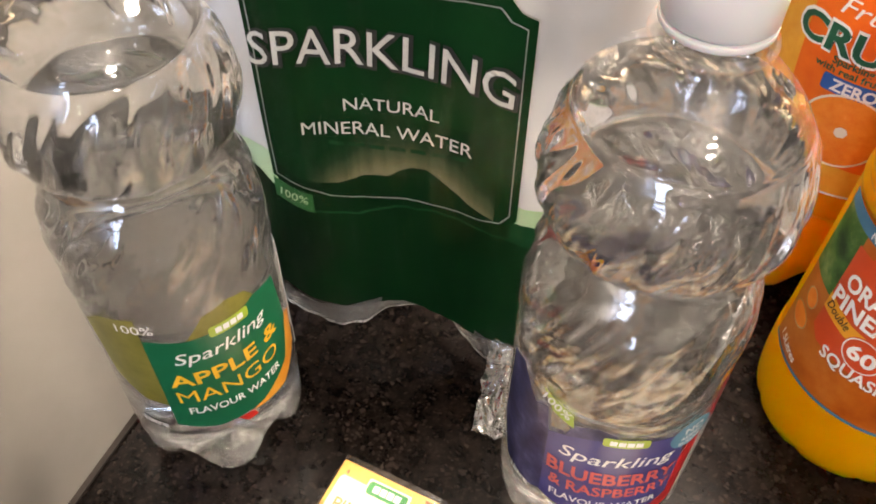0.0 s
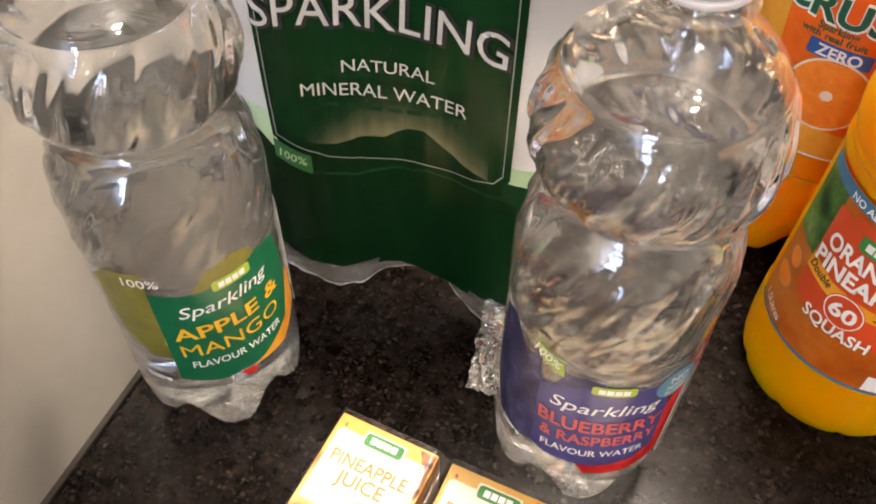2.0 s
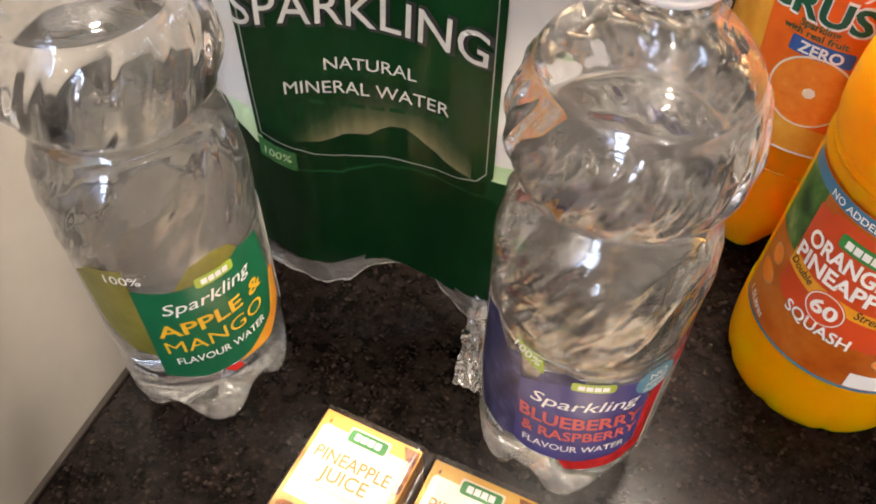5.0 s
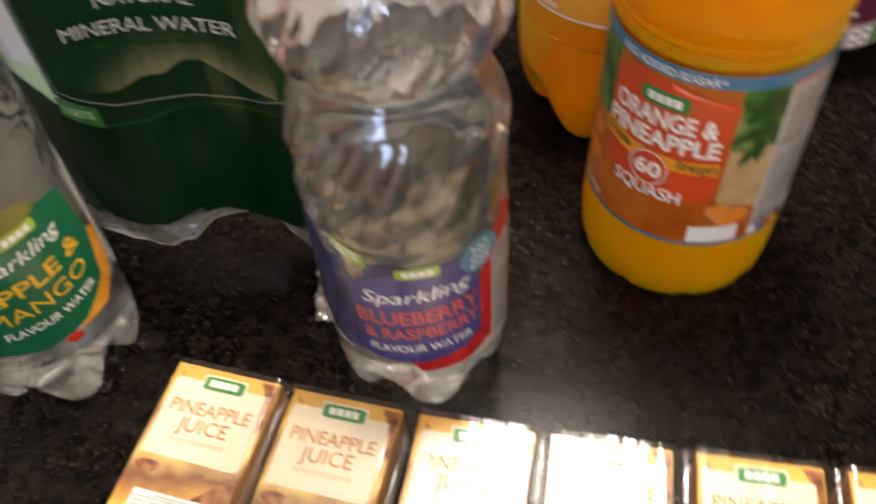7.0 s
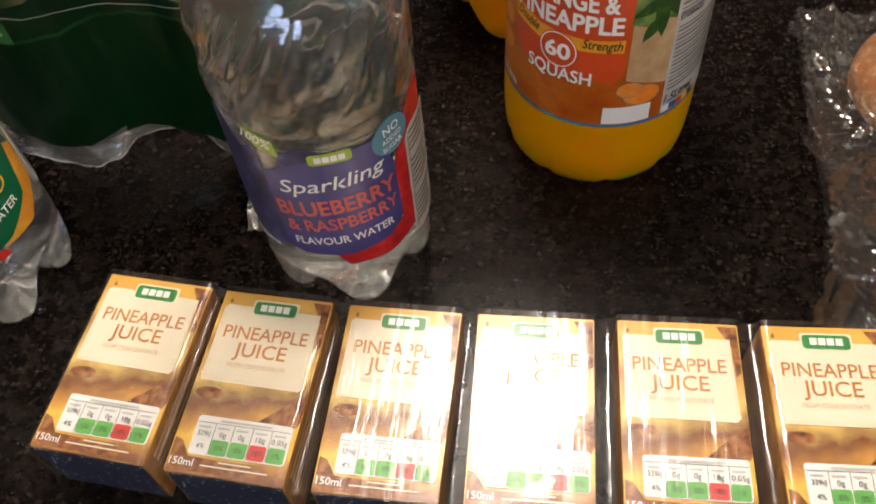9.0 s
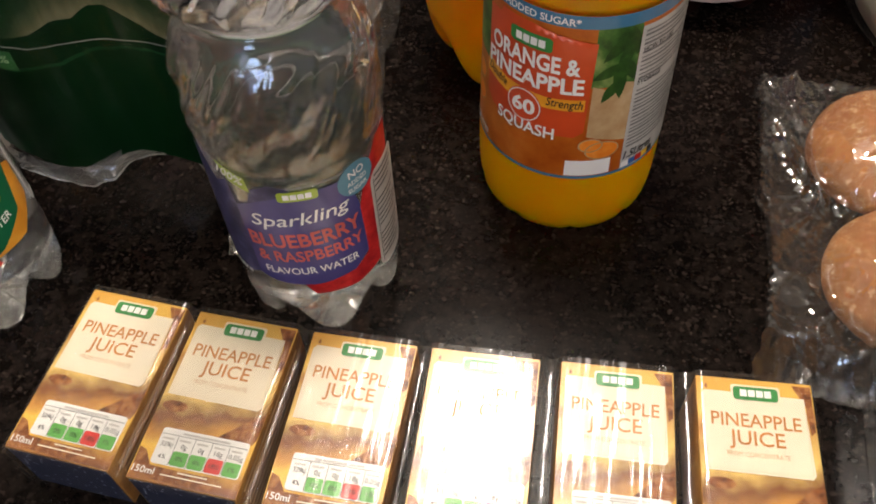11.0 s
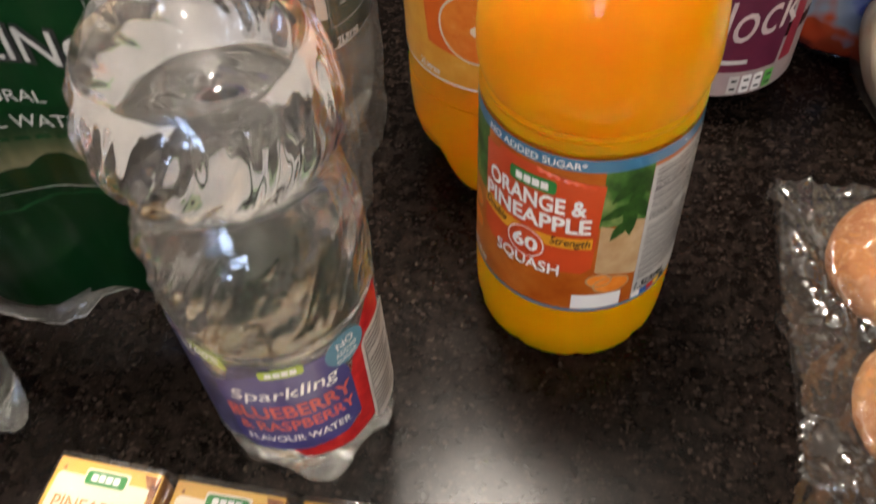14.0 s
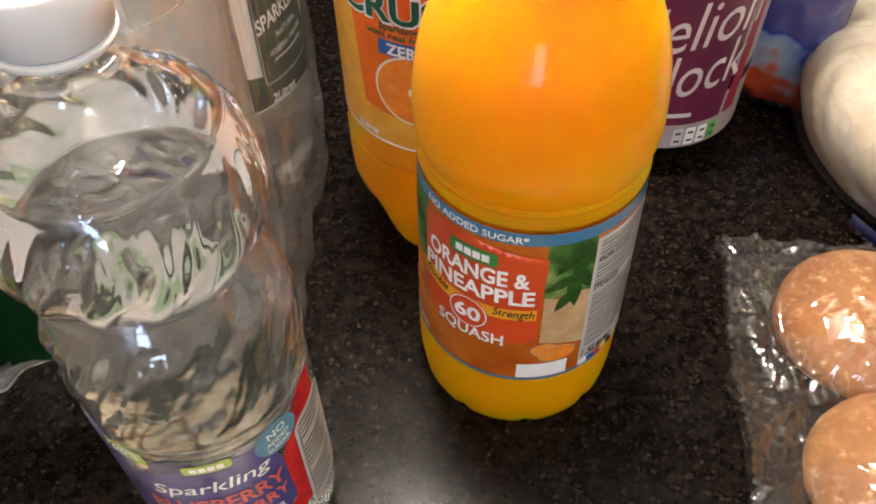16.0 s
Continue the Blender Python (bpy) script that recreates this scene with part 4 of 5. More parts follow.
def foot(u):
    """Lower edge of the green print, which climbs between the bottles."""
    line = ((-0.30, 0.045), (-0.0726, 0.043), (-0.058, 0.0365), (-0.043, 0.034), (-0.028, 0.040), (-0.011, 0.0455), (0.0, 0.0415), (0.0136, 0.033), (0.025, 0.0275), (0.037, 0.0255), (0.30, 0.026))
    return float(np.interp(u, [p[0] for p in line], [p[1] for p in line])) - 0.006 + 0.0015 * noise.noise(Vector((u * 40, 1, 0)))


U0, U1 = -0.20, 0.084
front = part("front_print", bend(strip(U0, U1, lambda u: 0.10, lambda u: 0.305, 110, 40), wrap_to, 0.0), PKWHITE, PACK, "pale print above the hills")
part("dark_hill", bend(strip(U0, U1, foot, lambda u: skyline(u) + 0.001, 110, 12), wrap_to, 0.0006), PKGREEN, PACK, "dark green lower hill")
part("middle_hill", bend(strip(U0, U1, skyline, lambda u: max(skyline(u), 0.110 + 0.004 * noise.noise(Vector((u * 60, 7, 0)))), 110, 6), wrap_to, 0.0004), PKMID, PACK, "mid green hill")
part("pale_hill", bend(strip(U0, U1, lambda u: 0.100, lambda u: 0.124 + 0.004 * math.copysign(1, -u) + 0.006 * noise.noise(Vector((u * 45, 9, 0))), 110, 6), wrap_to, 0.0003), PKPALE, PACK, "pale green far hill")
PA, PB = -0.0690, 0.0400
panel = [(PA, 0.116), (-0.045, 0.108), (0.0, 0.112), (PB - 0.012, 0.1065), (PB - 0.004, 0.1065), (PB, 0.112), (PB, 0.213), (PB - 0.006, 0.215), (PB - 0.010, 0.220), (PA + 0.010, 0.220), (PA + 0.006, 0.215), (PA, 0.213)]
part("title_panel", bend(flat(panel, 0.004), wrap_to, 0.0012), PKPANEL, PACK, "dark green title panel")
part("panel_hill", bend(strip(PA + 0.003, PB - 0.003, lambda u: max(skyline(u) + 0.004, 0.0), hills, 70, 8), wrap_to, 0.0020), PKGREEN, PACK, "dark hill across the panel")
part("mist", bend(strip(-0.052, 0.030, hills, lambda u: max(hills(u), 0.158), 60, 8), wrap_to, 0.0016), MIST, PACK, "pale mist printed over the hill")


def inset(d):
    cu, cv = (PA + PB) / 2, 0.160
    return [(u - math.copysign(d, u - cu), v - math.copysign(d, v - cv)) for u, v in panel]


part("panel_line", bend(outline(inset(0.0030), 0.0007), wrap_to, 0.0024), LINEGREY, PACK, "fine pale outline")
part("lime_badge", bend(flat([(PA + 0.001, 0.1165), (PA + 0.019, 0.1115), (PA + 0.019, 0.1000), (PA + 0.001, 0.1050)], 0.003), wrap_to, 0.0026), PKLIME, PACK, "light green badge")
write(wrap_to, PACK, PKPALE, 0.0030, "100%", PA + 0.0105, 0.1085, 0.0048, 0.013, turn=-8)
write(wrap_to, PACK, BLACK, 0.0022, "SPARKLING", -0.0160, 0.1825, 0.0168, 0.1045, arch=0.009, turn=-2.5, bold=0.05)
write(wrap_to, PACK, SILVER, 0.0028, "SPARKLING", -0.0166, 0.1830, 0.0160, 0.1020, arch=0.009, turn=-2.5, bold=0.002)
write(wrap_to, PACK, PALEGREY, 0.0026, "NATURAL", -0.0133, 0.1640, 0.0062, 0.038, arch=0.002, turn=-1)
write(wrap_to, PACK, PALEGREY, 0.0026, "MINERAL WATER", -0.0155, 0.1490, 0.0068, 0.070, arch=0.004, turn=-1)
part("small_print", bend(bars([(-0.040 + 0.0085 * k, -0.0335 + 0.0085 * k, 0.1425, 0.0022) for k in range(7)]), wrap_to, 0.0026), PKMID, PACK)


part("clear_front", bend(strip(U0, U1, lambda u: 0.036, lambda u: 0.30, 120, 50), lambda u, v, l: wrap_to(u, v, 0.0042 + 0.0012 * noise.noise(Vector((u * 130, v * 12, 3.3)))), 0), PETWRAP, PACK, "clear film over the print")


def skirt_to(u, v, lift):
    x, y, nx, ny = hull(u)
    k = 1 - v / 0.04
    out = 0.004 + 0.006 * k * noise.noise(Vector((u * 60, v * 40, 2))) + 0.003 * k * noise.noise(Vector((u * 170, v * 60, 5)))
    tuck = 0.022 * math.cos(math.pi * u / 0.104) ** 4 * (0.4 + 0.6 * k) if abs(u) < 0.052 else 0.0
    return x + nx * (out - tuck), y + ny * (out - tuck), max(v, 0.0006)


def hem(u):
    """Wavy lower edge of the loose film, a finger's width below the print."""
    return max(0.001, foot(u) - 0.0115 + 0.0045 * noise.noise(Vector((u * 75, 5, 0))) - 0.004 * max(0.0, noise.noise(Vector((u * 40, 9, 0)))))


part("clear_skirt", bend(strip(-0.20, 0.13, hem, lambda u: foot(u) + 0.004, 150, 14), skirt_to, 0), SKIRT, PACK, "loose clear film edge")
# Narrow white strip painted in as the shine on the film's edge.
part("film_hem", bend(strip(-0.20, 0.13, hem, lambda u: hem(u) + 0.0013 + 0.0010 * noise.noise(Vector((u * 220, 2, 0))), 220, 2), lambda u, v, l: skirt_to(u, v + 0.0004, 0), 0), RIMFILM, PACK, "film edge whitened to stand for its glint")
part("clear_side", bend(strip(0.080, 0.42, lambda u: 0.003 + 0.010 * abs(noise.noise(Vector((u * 50, 5, 0)))), lambda u: 0.30, 120, 50), lambda u, v, l: wrap_to(u, v, 0.003 + 0.007 * noise.noise(Vector((u * 45, v * 28, 8))) * max(0.15, 1 - v / 0.16)), 0), SIDEFILM, PACK, "clear side film", False)



def film_tail(name, start, end, wide, seed):
    """A crumpled end of the film that lies out on the worktop."""
    bm = bmesh.new()
    (x0, y0, z0), (x1, y1, z1) = start, end
    n, m = 26, 14
    grid = []
    for i in range(n + 1):
        t = i / n
        row = []
        for j in range(m + 1):
            w = (j / m - 0.5) * wide * (1 + 0.35 * noise.noise(Vector((t * 4, seed, 1))))
            x = x0 + (x1 - x0) * t + w + 0.0025 * noise.noise(Vector((t * 6, j * 0.25, seed)))
            y = y0 + (y1 - y0) * t + 0.003 * noise.noise(Vector((t * 5, j * 0.4, seed + 3)))
            z = z0 + (z1 - z0) * t ** 0.7 + 0.006 * abs(noise.noise(Vector((t * 3, j * 0.55, seed + 7)))) * (1 - 0.5 * t)
            dx, dy = x - PX, y - PY
            row.append(bm.verts.new((dx * ca + dy * sa, -dx * sa + dy * ca, max(z, 0.0008))))
        grid.append(row)
    for a, b in zip(grid, grid[1:]):
        for j in range(m):
            bm.faces.new((a[j], a[j + 1], b[j + 1], b[j]))
    return part(name, bm, TAILFILM, PACK, "crumpled loose end of clear film")


film_tail("film_end", (0.042, 0.094, 0.022), (0.0475, 0.053, 0.001), 0.015, 2.0)

# ---- pineapple juice cartons ----
CW, CL, CT = 0.0485, 0.0820, 0.0368


def juice_carton(x, y, turn):
    t = thing("juice_carton", x, y, 0, turn, "small pineapple juice carton lying face up in film", "juice carton", "row of juice cartons")
    body = part("body", box(CW, CL, CT, 0.0007, (CW / 2, -CL / 2, 0)), BROWNSIDE, t, "yellow and brown printed card")
    top = flat_top(CT)
    part("front_face", bend(flat(rounded(0.0003, -CL + 0.0003, CW - 0.0003, -0.0003, 0.0006), 0.02), top, 0.00015), PINEAPPLE, t, "pineapple picture")
    part("end_face", bend(flat(rounded(0.0010, 0.0008, CW - 0.0010, CT - 0.0010, 0.0006), 0.02), lambda u, v, l: (u, -CL - l, v), 0.00015), NAVY, t, "navy speckled carton end")
    part("chunk", bend(flat([(0.0481, -0.0452), (0.0440, -0.0470), (0.0385, -0.0515), (0.0310, -0.0582), (0.0470, -0.0586), (0.0481, -0.0560)], 0.006), top, 0.0003), PINECHUNK, t)
    part("chunk", bend(flat([(0.040, -0.0015), (0.0478, -0.0015), (0.0478, -0.022), (0.0458, -0.024), (0.0450, -0.011)], 0.006), top, 0.0003), PINECHUNK, t)
    part("chunk", bend(flat(disc(0.008, -0.048, 0.0026, 9, 0.006), 0.006), top, 0.0003), PINECHUNK, t)
    part("chunk", bend(flat([(0.0008, -0.068), (0.004, -0.069), (0.008, -0.075), (0.020, -0.0755), (0.038, -0.0752), (0.038, -0.081), (0.0008, -0.081)], 0.006), top, 0.0003), PINECHUNK, t)
    part("title_panel", bend(flat([(0.0022, -0.0085), (0.0036, -0.0068), (0.0445, -0.0075), (0.0455, -0.0415), (0.0440, -0.0433), (0.0022, -0.0428)], 0.01), top, 0.0005), CREAM, t, "cream title panel")
    part("stitching", bend(bars([(0.0032 + 0.0014 * k, 0.0039 + 0.0014 * k, -0.0420, 0.0002) for k in range(29)] + [(0.0032, 0.0034, -0.0415 + 0.0014 * k, 0.0007) for k in range(23)] + [(0.0442, 0.0444, -0.0415 + 0.0014 * k, 0.0007) for k in range(22)]), top, 0.0007), PALEBROWN, t)
    part("badge_edge", bend(flat(rounded(0.0145, -0.0115, 0.0348, -0.0032, 0.0012), 0.01), top, 0.0006), CREAM, t)
    b, mark = logo(top, 0.0246, -0.0073, 0.0185, 0.0062, t, 0.0009)
    part("badge_mark", bend(mark, top, 0.0012), WHITE, t)
    write(top, t, BROWNTXT, 0.0008, "PINEAPPLE", 0.0238, -0.0198, 0.0062, 0.0365, bold=0.008)
    write(top, t, BROWNTXT, 0.0008, "JUICE", 0.0236, -0.0287, 0.0066, 0.0225, bold=0.008)
    write(top, t, PALEBROWN, 0.0008, "FROM CONCENTRATE", 0.0236, -0.0350, 0.0021, 0.0250)
    nut = part("nutrition_panel", bend(flat(rounded(0.0075, -0.0742, 0.0465, -0.0580, 0.0014), 0.01), top, 0.0006), WHITE, t, "white nutrition panel")
    for k in range(5):
        u0 = 0.0078 + 0.0077 * k
        part("cell", bend(flat(rounded(u0 + 0.0003, -0.0738, u0 + 0.0073, -0.0676, 0.0009), 0.01), top, 0.0009), (WHITE, CELLGREEN, CELLGREEN, CELLRED, CELLGREEN)[k], nut)
    part("rules", bend(bars([(0.0078 + 0.0077 * k, 0.0080 + 0.0077 * k, -0.0740, 0.0132) for k in range(1, 5)] + [(0.0078, 0.0462, -0.0610, 0.0002)]), top, 0.0010), BLACK, nut)
    part("small_print", bend(bars([(0.0090 + 0.0077 * k, 0.0138 + 0.0077 * k, -0.0632, 0.0008) for k in range(5)] + [(0.017, 0.038, -0.0602, 0.0009)]), top, 0.0010), PALEGREY, nut)
    for k, word in enumerate(("339kJ", "0g", "0g", "18g", "0.05g")):
        write(top, nut, BLACK, 0.0011, word, 0.0118 + 0.0077 * k, -0.0657, 0.0022, None if k else 0.0052)
    for k, word in enumerate(("4%", "0%", "0%", "18%", "1%")):
        write(top, nut, BLACK, 0.0012, word, 0.0118 + 0.0077 * k, -0.0708, 0.0021)
    part("intake_print", bend(bars([(0.021, 0.034, -0.0766, 0.0006), (0.014, 0.041, -0.0785, 0.0006)]), top, 0.0006), CREAM, t)
    write(top, t, WHITE, 0.0006, "150ml", 0.0062, -0.0775, 0.0030, 0.0098, bold=0.01)
    part("pineapple_mark", bend(flat([(0.0028, -0.0024), (0.0036, -0.0050), (0.0044, -0.0034), (0.0050, -0.0052), (0.0046, -0.0060), (0.0038, -0.0058)], 0.006), top, 0.0004), PINECHUNK, t)
    part("side_print", bend(bars([(-CL + 0.006, -0.008 - (k * 5 % 3) * 0.012, 0.006 + 0.004 * k, 0.0022) for k in range(7)]), lambda u, v, l: (CW + l, u, v), 0.0002), PALEBROWN, t)
    return t


CARTONS = ((0.0000, 0.0000, -3.6), (0.0545, -0.0038, -2.2), (0.1100, -0.0058, 0.2), (0.1648, -0.0052, 2.0), (0.2222, -0.0027, 2.6), (0.2796, 0.0001, 3.4))
one = juice_carton(*CARTONS[0])
for x, y, a in CARTONS[1:]:
    copy_thing(one, pose(x, y, 0, 0, 0, a))


def carton_film(side):
    """Shrink film drawn tight over the row, sagging into each gap."""
    bm = bmesh.new()
    cols = []
    for n, (x, y, a) in enumerate(CARTONS):
        c, s = math.cos(radians(a)), math.sin(radians(a))
        steps = [(-0.0014, CT - 0.002), (-0.0004, CT + 0.0006)] + [(CW * k / 14, CT + 0.0016) for k in range(15)] + [(CW + 0.0006, CT + 0.0004), (CW + 0.0022, CT - 0.0025)]
        if n == 0:
            steps = [(-0.0012, 0.0010), (-0.0010, 0.018)] + steps
        if n == len(CARTONS) - 1:
            steps += [(CW + 0.0020, 0.018), (CW + 0.0030, 0.0010)]
        for u, z in steps:
            cols.append([(x + c * u - s * v, y + s * u + c * v, z) for v in [0.0018 - (CL + 0.0032) * k / 30 for k in range(31)]])
    grid = []
    for i, col in enumerate(cols):
        row = []
        for k, (px, py, pz) in enumerate(col):
            w = 0.0005 * noise.noise(Vector((px * 320, py * 35, 2.0))) + 0.0003 * noise.noise(Vector((px * 120, py * 90, 6.0)))
            row.append(bm.verts.new((px, py, pz + (w if pz > 0.005 else 0))))
        grid.append(row)
    if side == 0:
        for a, b in zip(grid, grid[1:]):
            for k in range(30):
                bm.faces.new((a[k], b[k], b[k + 1], a[k + 1]))
    for row_index, sign in ((0, 1), (30, -1)):
        if sign != side:
            continue
        edge = [g[row_index] for g in grid]
        low = [bm.verts.new((p.co.x, p.co.y + sign * 0.0012, max(0.0008, p.co.z * 0.15))) for p in edge]
        for k in range(len(edge) - 1):
            bm.faces.new((edge[k], edge[k + 1], low[k + 1], low[k]))
    for p in [p for p in bm.verts if not p.link_faces]:
        bm.verts.remove(p)
    return bm


ROWFILM = thing("carton_shrink_wrap", 0, 0, 0, 0, "clear wrinkled shrink film over the row of cartons", "packaging")
part("upper_film", carton_film(0), CARTONFILM, ROWFILM)
part("back_flap", carton_film(1), CARTONFILM, ROWFILM)
part("front_flap", carton_film(-1), CARTONFILM, ROWFILM)


# ---- bread rolls in a bag, flatbreads, tray, packet ----
def bun(x, y, z, turn, size, seed, label):
    bm = bmesh.new()
    bmesh.ops.create_icosphere(bm, subdivisions=5, radius=1.0)
    for p in bm.verts:
        d = p.co.copy()
        flatten = 0.62 if d.z > 0 else 0.42
        k = 1 + 0.035 * noise.noise(d * 1.6 + Vector((seed, 0, 0))) + 0.012 * noise.noise(d * 6 + Vector((0, seed, 0)))
        p.co = Vector((d.x * size * k, d.y * size * k * 0.98, d.z * size * flatten * k + size * 0.40))
    ob = part("bread_roll", bm, BUN)
    ob.matrix_world = pose(x, y, z, 0, 0, turn)
    return tagged(ob, label, "bread roll", "rolls in the bag")


BUNS = ((0.3855, 0.1600, 0.0445, 10), (0.3850, 0.0770, 0.0425, 70), (0.4740, 0.1620, 0.0440, 120), (0.4720, 0.0770, 0.0430, 200))
for n, (x, y, size, a) in enumerate(BUNS):
    bun(x, y, 0.002, a, size, 3.7 * n, "round golden brown floury bread roll in clear bag")


def bag_height(x, y):
    top = 0.0
    for bx, by, size, _ in BUNS:
        d = math.hypot(x - bx, y - by) / (size * 1.12)
        if d < 1.0:
            top = max(top, (size * 1.06) * math.sqrt(max(0.0, 1 - d * d)) ** 0.6)
    return top


def bag_sheet(upper):
    bm = bmesh.new()
    nx, ny = 130, 150
    grid = []
    for j in range(ny + 1):
        v = j / ny
        row = []
        for i in range(nx + 1):
            u = i / nx
            left = 0.3100 + 0.006 * v + 0.002 * math.sin(2 * math.pi * v) + (0.0014 if j % 4 < 2 else 0.0) * (1 if i == 0 else 0)
            if 0.44 < v < 0.52:
                left -= 0.006 * (1 - abs(v - 0.48) / 0.04)
            y = 0.022 + 0.190 * v
            x = left + (0.530 - left) * u
            y += 0.010 * math.sin(math.pi * min(1, u * 1.2)) * (v - 0.5) * 2
            p = Vector((x, y, 0))
            ridge = 1 - abs(noise.noise(p * 30 + Vector((0, 0, 1.0))))
            ridge2 = 1 - abs(noise.noise(Vector((p.x * 70, p.y * 28, 3.0))))
            if upper:
                lift = 0.012 + 0.021 * math.exp(-u * 4) + 0.006 * ridge ** 3
                z = max(bag_height(x, y), lift)
                z += (0.0030 * ridge ** 12 + 0.0030 * ridge2 ** 12) * (1 - 0.55 * min(1, bag_height(x, y) / 0.03))
            else:
                z = 0.001 + (0.029 + 0.003 * ridge ** 3) * math.exp(-u * 14)
            edge = min(v, 1 - v) / 0.06
            if edge < 1:
                z = z * (0.12 + 0.88 * edge) + 0.0015
            ridge3 = 1 - abs(noise.noise(Vector((p.x * 130, p.y * 95, 6.0))))
            z += 0.0016 * ridge3 ** 14 * (1 - 0.6 * min(1, bag_height(x, y) / 0.03))
            row.append(bm.verts.new((x, y, max(z, 0.0008))))
        grid.append(row)
    for a, b in zip(grid, grid[1:]):
        for i in range(nx):
            if noise.noise(Vector((a[i].co.x * 60, a[i].co.y * 60, 4))) > 0:
                bm.faces.new((a[i], a[i + 1], b[i + 1])), bm.faces.new((a[i], b[i + 1], b[i]))
            else:
                bm.faces.new((a[i], a[i + 1], b[i])), bm.faces.new((a[i + 1], b[i + 1], b[i]))
    return bm


BAG = thing("bread_bag", 0, 0, 0, 0, "crinkled clear cellophane bag with serrated edge holding rolls", "bag")
part("upper_film", bag_sheet(True), BAGFILM, BAG, "clear upper film")
part("seal_film", bag_sheet(False), BAGFILM, BAG)


def flatbread_pack():
    t = thing("flatbread_pack", 0.4800, 0.3140, 0, 8, "pack of pale flatbreads in clear bag with blue edge", "bread")
    def creased(a, r, z):
        """Soft folds run slantwise down the side of the stack."""
        fold = (1 - abs(noise.noise(Vector((7 * a + 40 * z, z * 18, 1.7))))) ** 6
        sag = noise.noise(Vector((math.cos(a) * 1.6, math.sin(a) * 1.6, 0.4)))
        return r * (1 + 0.03 * sag - 0.012 * fold * min(1, r / 0.08)), z * (1 + 0.04 * sag) - 0.0015 * fold * (z > 0.01)
    stack = smooth_profile([(0.004, 0.002), (0.080, 0.002), (0.092, 0.006), (0.1000, 0.018), (0.1060, 0.036), (0.1065, 0.050), (0.1020, 0.0620), (0.0920, 0.0700), (0.070, 0.0750), (0.035, 0.0765), (0.002, 0.0768)], 7)
    part("flatbread", lathe(stack, 220, creased, True), BREAD, t, "pale floury stack of flatbreads")
    bag = lathe(smooth_profile([(0.088, 0.001), (0.100, 0.006), (0.108, 0.025), (0.110, 0.050), (0.100, 0.070), (0.06, 0.079), (0.004, 0.080)], 5), 96,
                lambda a, r, z: (r * (1 + 0.02 * noise.noise(Vector((math.cos(a) * 3, math.sin(a) * 3, z * 40)))), z), True)
    part("clear_bag", bag, BAGFILM, t, "clear bag")
    band = bmesh.new()
    rows = [[band.verts.new((rr * math.cos(radians(a)), rr * math.sin(radians(a)), z + 0.003 * math.sin(a / 9))) for a in range(-146, -20, 3)] for rr, z in ((0.1090, 0.003), (0.1150, 0.011), (0.1175, 0.020))]
    for lo, hi in zip(rows, rows[1:]):
        for k in range(len(lo) - 1):
            band.faces.new((lo[k], lo[k + 1], hi[k + 1], hi[k]))
    part("blue_band", band, BAGBLUE, t, "blue printed band")
    return t


flatbread_pack()


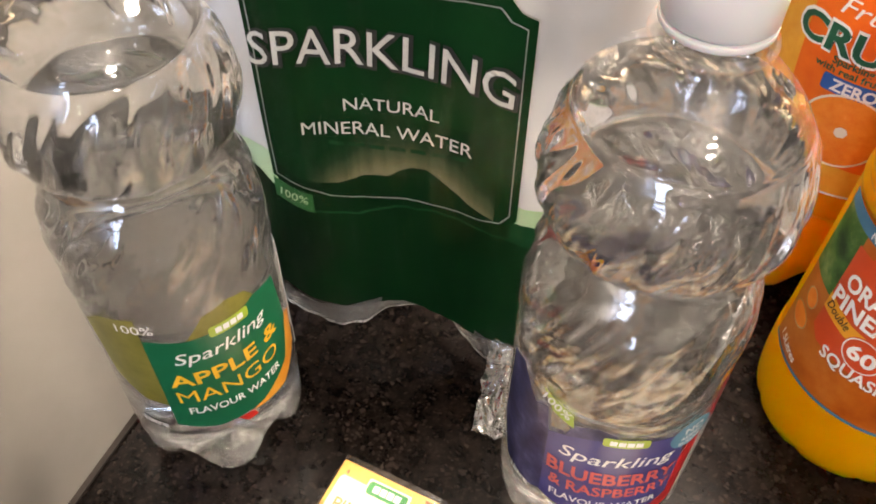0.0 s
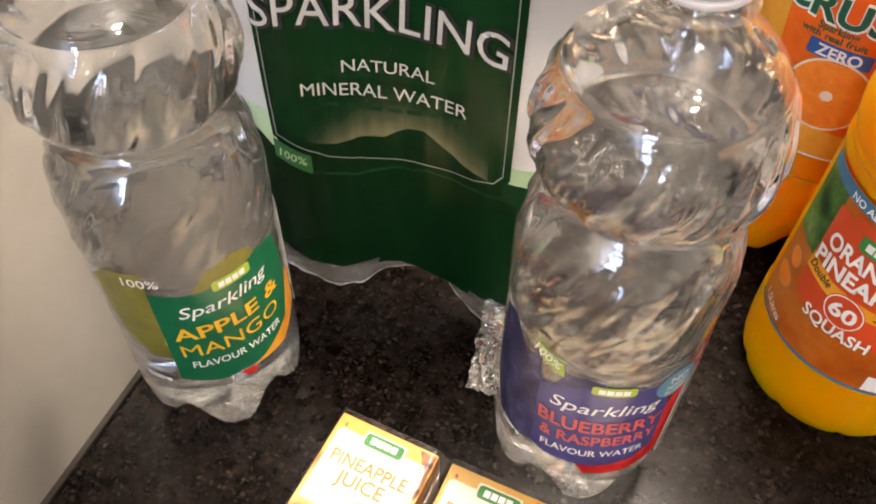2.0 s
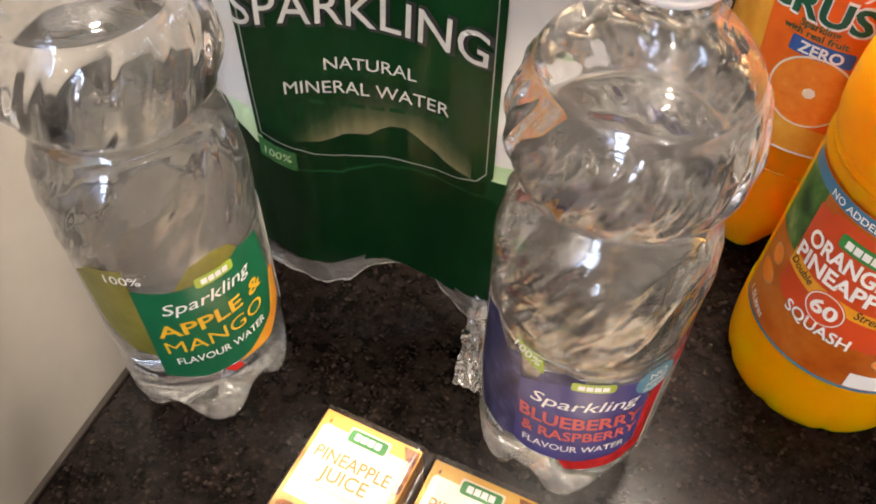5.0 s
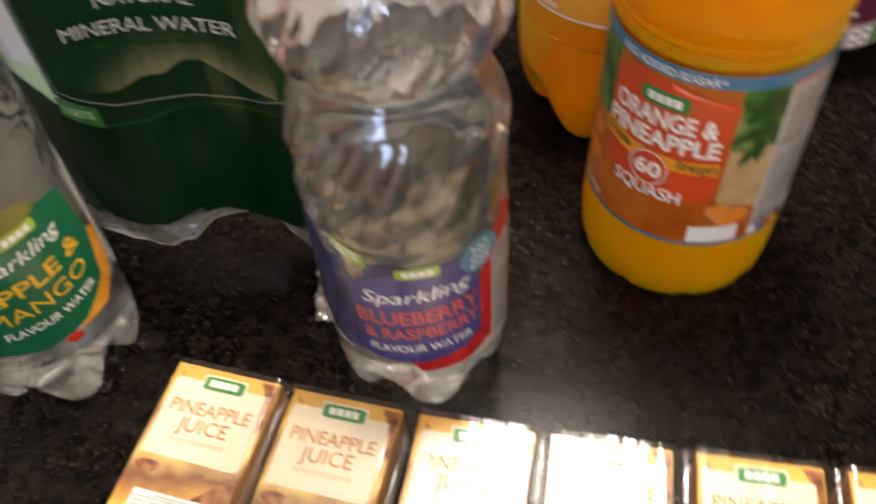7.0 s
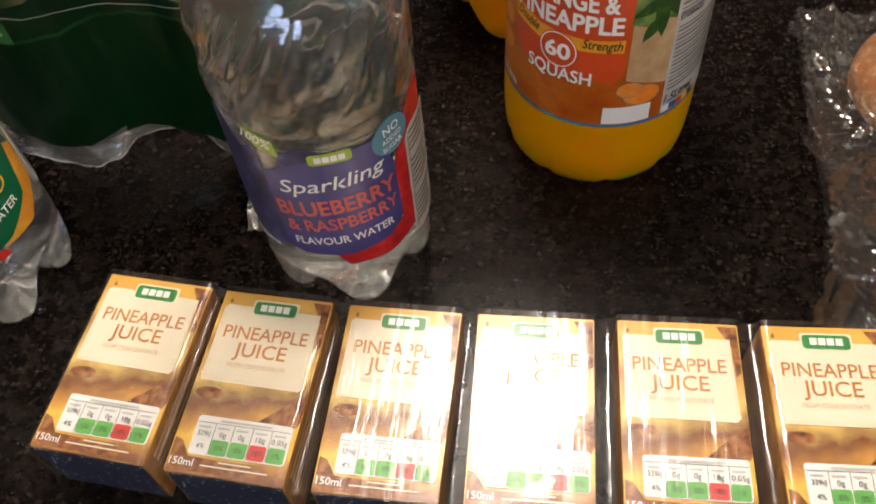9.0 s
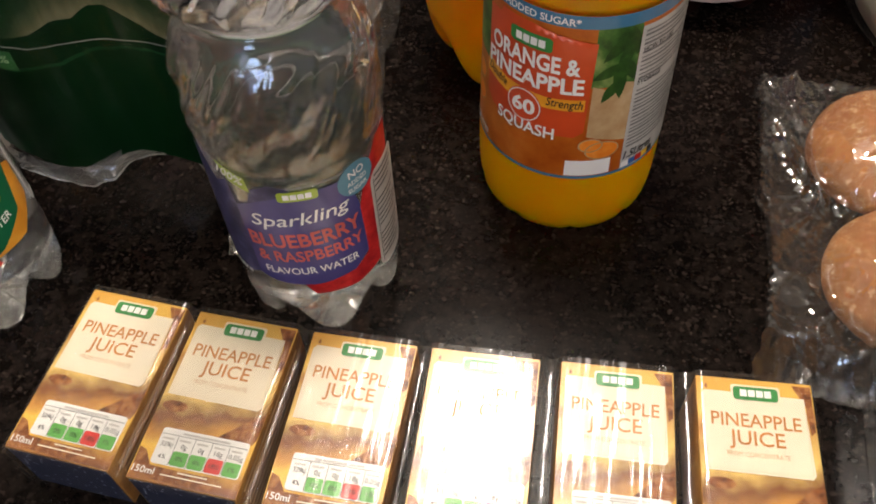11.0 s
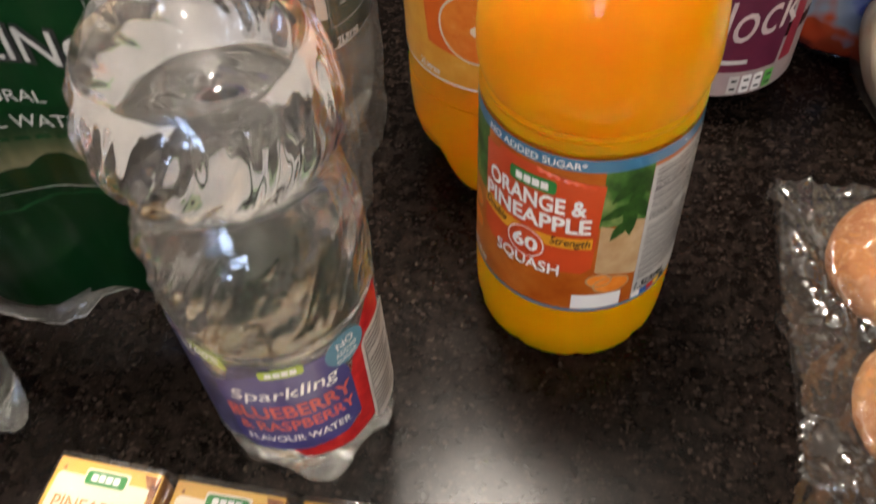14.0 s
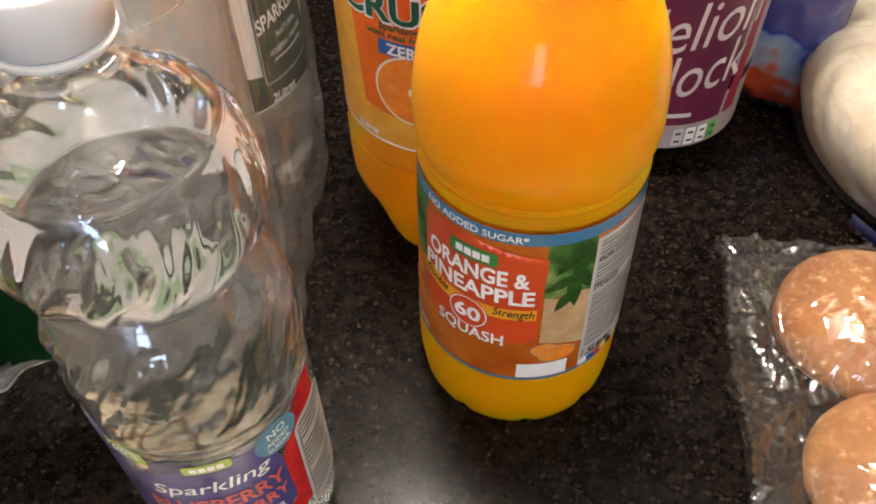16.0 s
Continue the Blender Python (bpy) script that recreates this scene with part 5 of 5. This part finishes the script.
def clear_tray():
    t = thing("food_tray", 0.3630, 0.0540, 0, 0, "black plastic food tray with clear rim", "tray")
    w, l, h = 0.15, 0.17, 0.038
    for name, bx in (("side_wall", box(0.0012, l, h, 0.0004, (0.0, -l / 2, 0.0005))), ("side_wall", box(0.0012, l, h, 0.0004, (w, -l / 2, 0.0005))), ("end_wall", box(w, 0.0012, h, 0.0004, (w / 2, 0, 0.0005))), ("end_wall", box(w, 0.0012, h, 0.0004, (w / 2, -l, 0.0005)))):
        part(name, bx, PET, t, "clear plastic wall", False)
    part("base", box(w - 0.004, l - 0.004, 0.022, 0.003, (w / 2, -l / 2, 0.0006)), TRAYBLACK, t, "black tray base")
    part("lid", box(w + 0.004, l + 0.004, 0.0012, 0.0005, (w / 2, -l / 2, h + 0.0006)), PET, t, "clear lid", False)
    part("rim", box(0.004, l + 0.006, 0.0022, 0.0008, (0.0, -l / 2, h - 0.0024)), PET, t, "clear rim", False)
    return t


clear_tray()


def snack_packet():
    t = thing("snack_packet", 0.3600, 0.3520, 0, -20, "small shiny packet with blue and red print beside bottle", "packet")
    n, m = 24, 30
    for side, name in ((1, "front_film"), (-1, "back_film")):
        bm = bmesh.new()
        grid = []
        for j in range(m + 1):
            v = j / m
            row = []
            for i in range(n + 1):
                u = i / n * 2 - 1
                puff = 0.016 * (1 - u * u) ** 0.5 * (math.sin(math.pi * v) ** 0.5 if 0 < v < 1 else 0)
                puff += 0.002 * noise.noise(Vector((u * 4, v * 9, side)))
                row.append(bm.verts.new((0.034 * u, -side * puff, 0.001 + 0.115 * v)))
            grid.append(row)
        for a, b in zip(grid, grid[1:]):
            for i in range(n):
                bm.faces.new((a[i], a[i + 1], b[i + 1], b[i]))
        part(name, bm, SNACK, t, "glossy printed film")
    return t


def snack_print():
    m = Nodes("snack_print").set(Roughness=0.15, Coat_Weight=0.6, Coat_Roughness=0.05)
    z = m.add("ShaderNodeSeparateXYZ")
    m.link(m.coords(), z.inputs[0])
    scale = m.add("ShaderNodeMath")
    scale.operation = "MULTIPLY"
    scale.inputs[1].default_value = 8.5
    m.link(z.outputs["Z"], scale.inputs[0])
    wob = m.add("ShaderNodeMath")
    m.link(scale.outputs[0], wob.inputs[0]), m.link(m.noise(25, 2), wob.inputs[1])
    m.link(m.ramp(wob.outputs[0], [(0.50, (0.01, 0.01, 0.02)), (0.58, (0.42, 0.05, 0.015)), (0.68, (0.36, 0.06, 0.02)), (0.74, (0.22, 0.26, 0.30)), (0.88, (0.16, 0.21, 0.32)), (0.94, (0.02, 0.04, 0.20)), (1.0, (0.05, 0.05, 0.16))]), m.bsdf.inputs["Base Color"])
    return m.mat


SNACK = snack_print()
snack_packet()
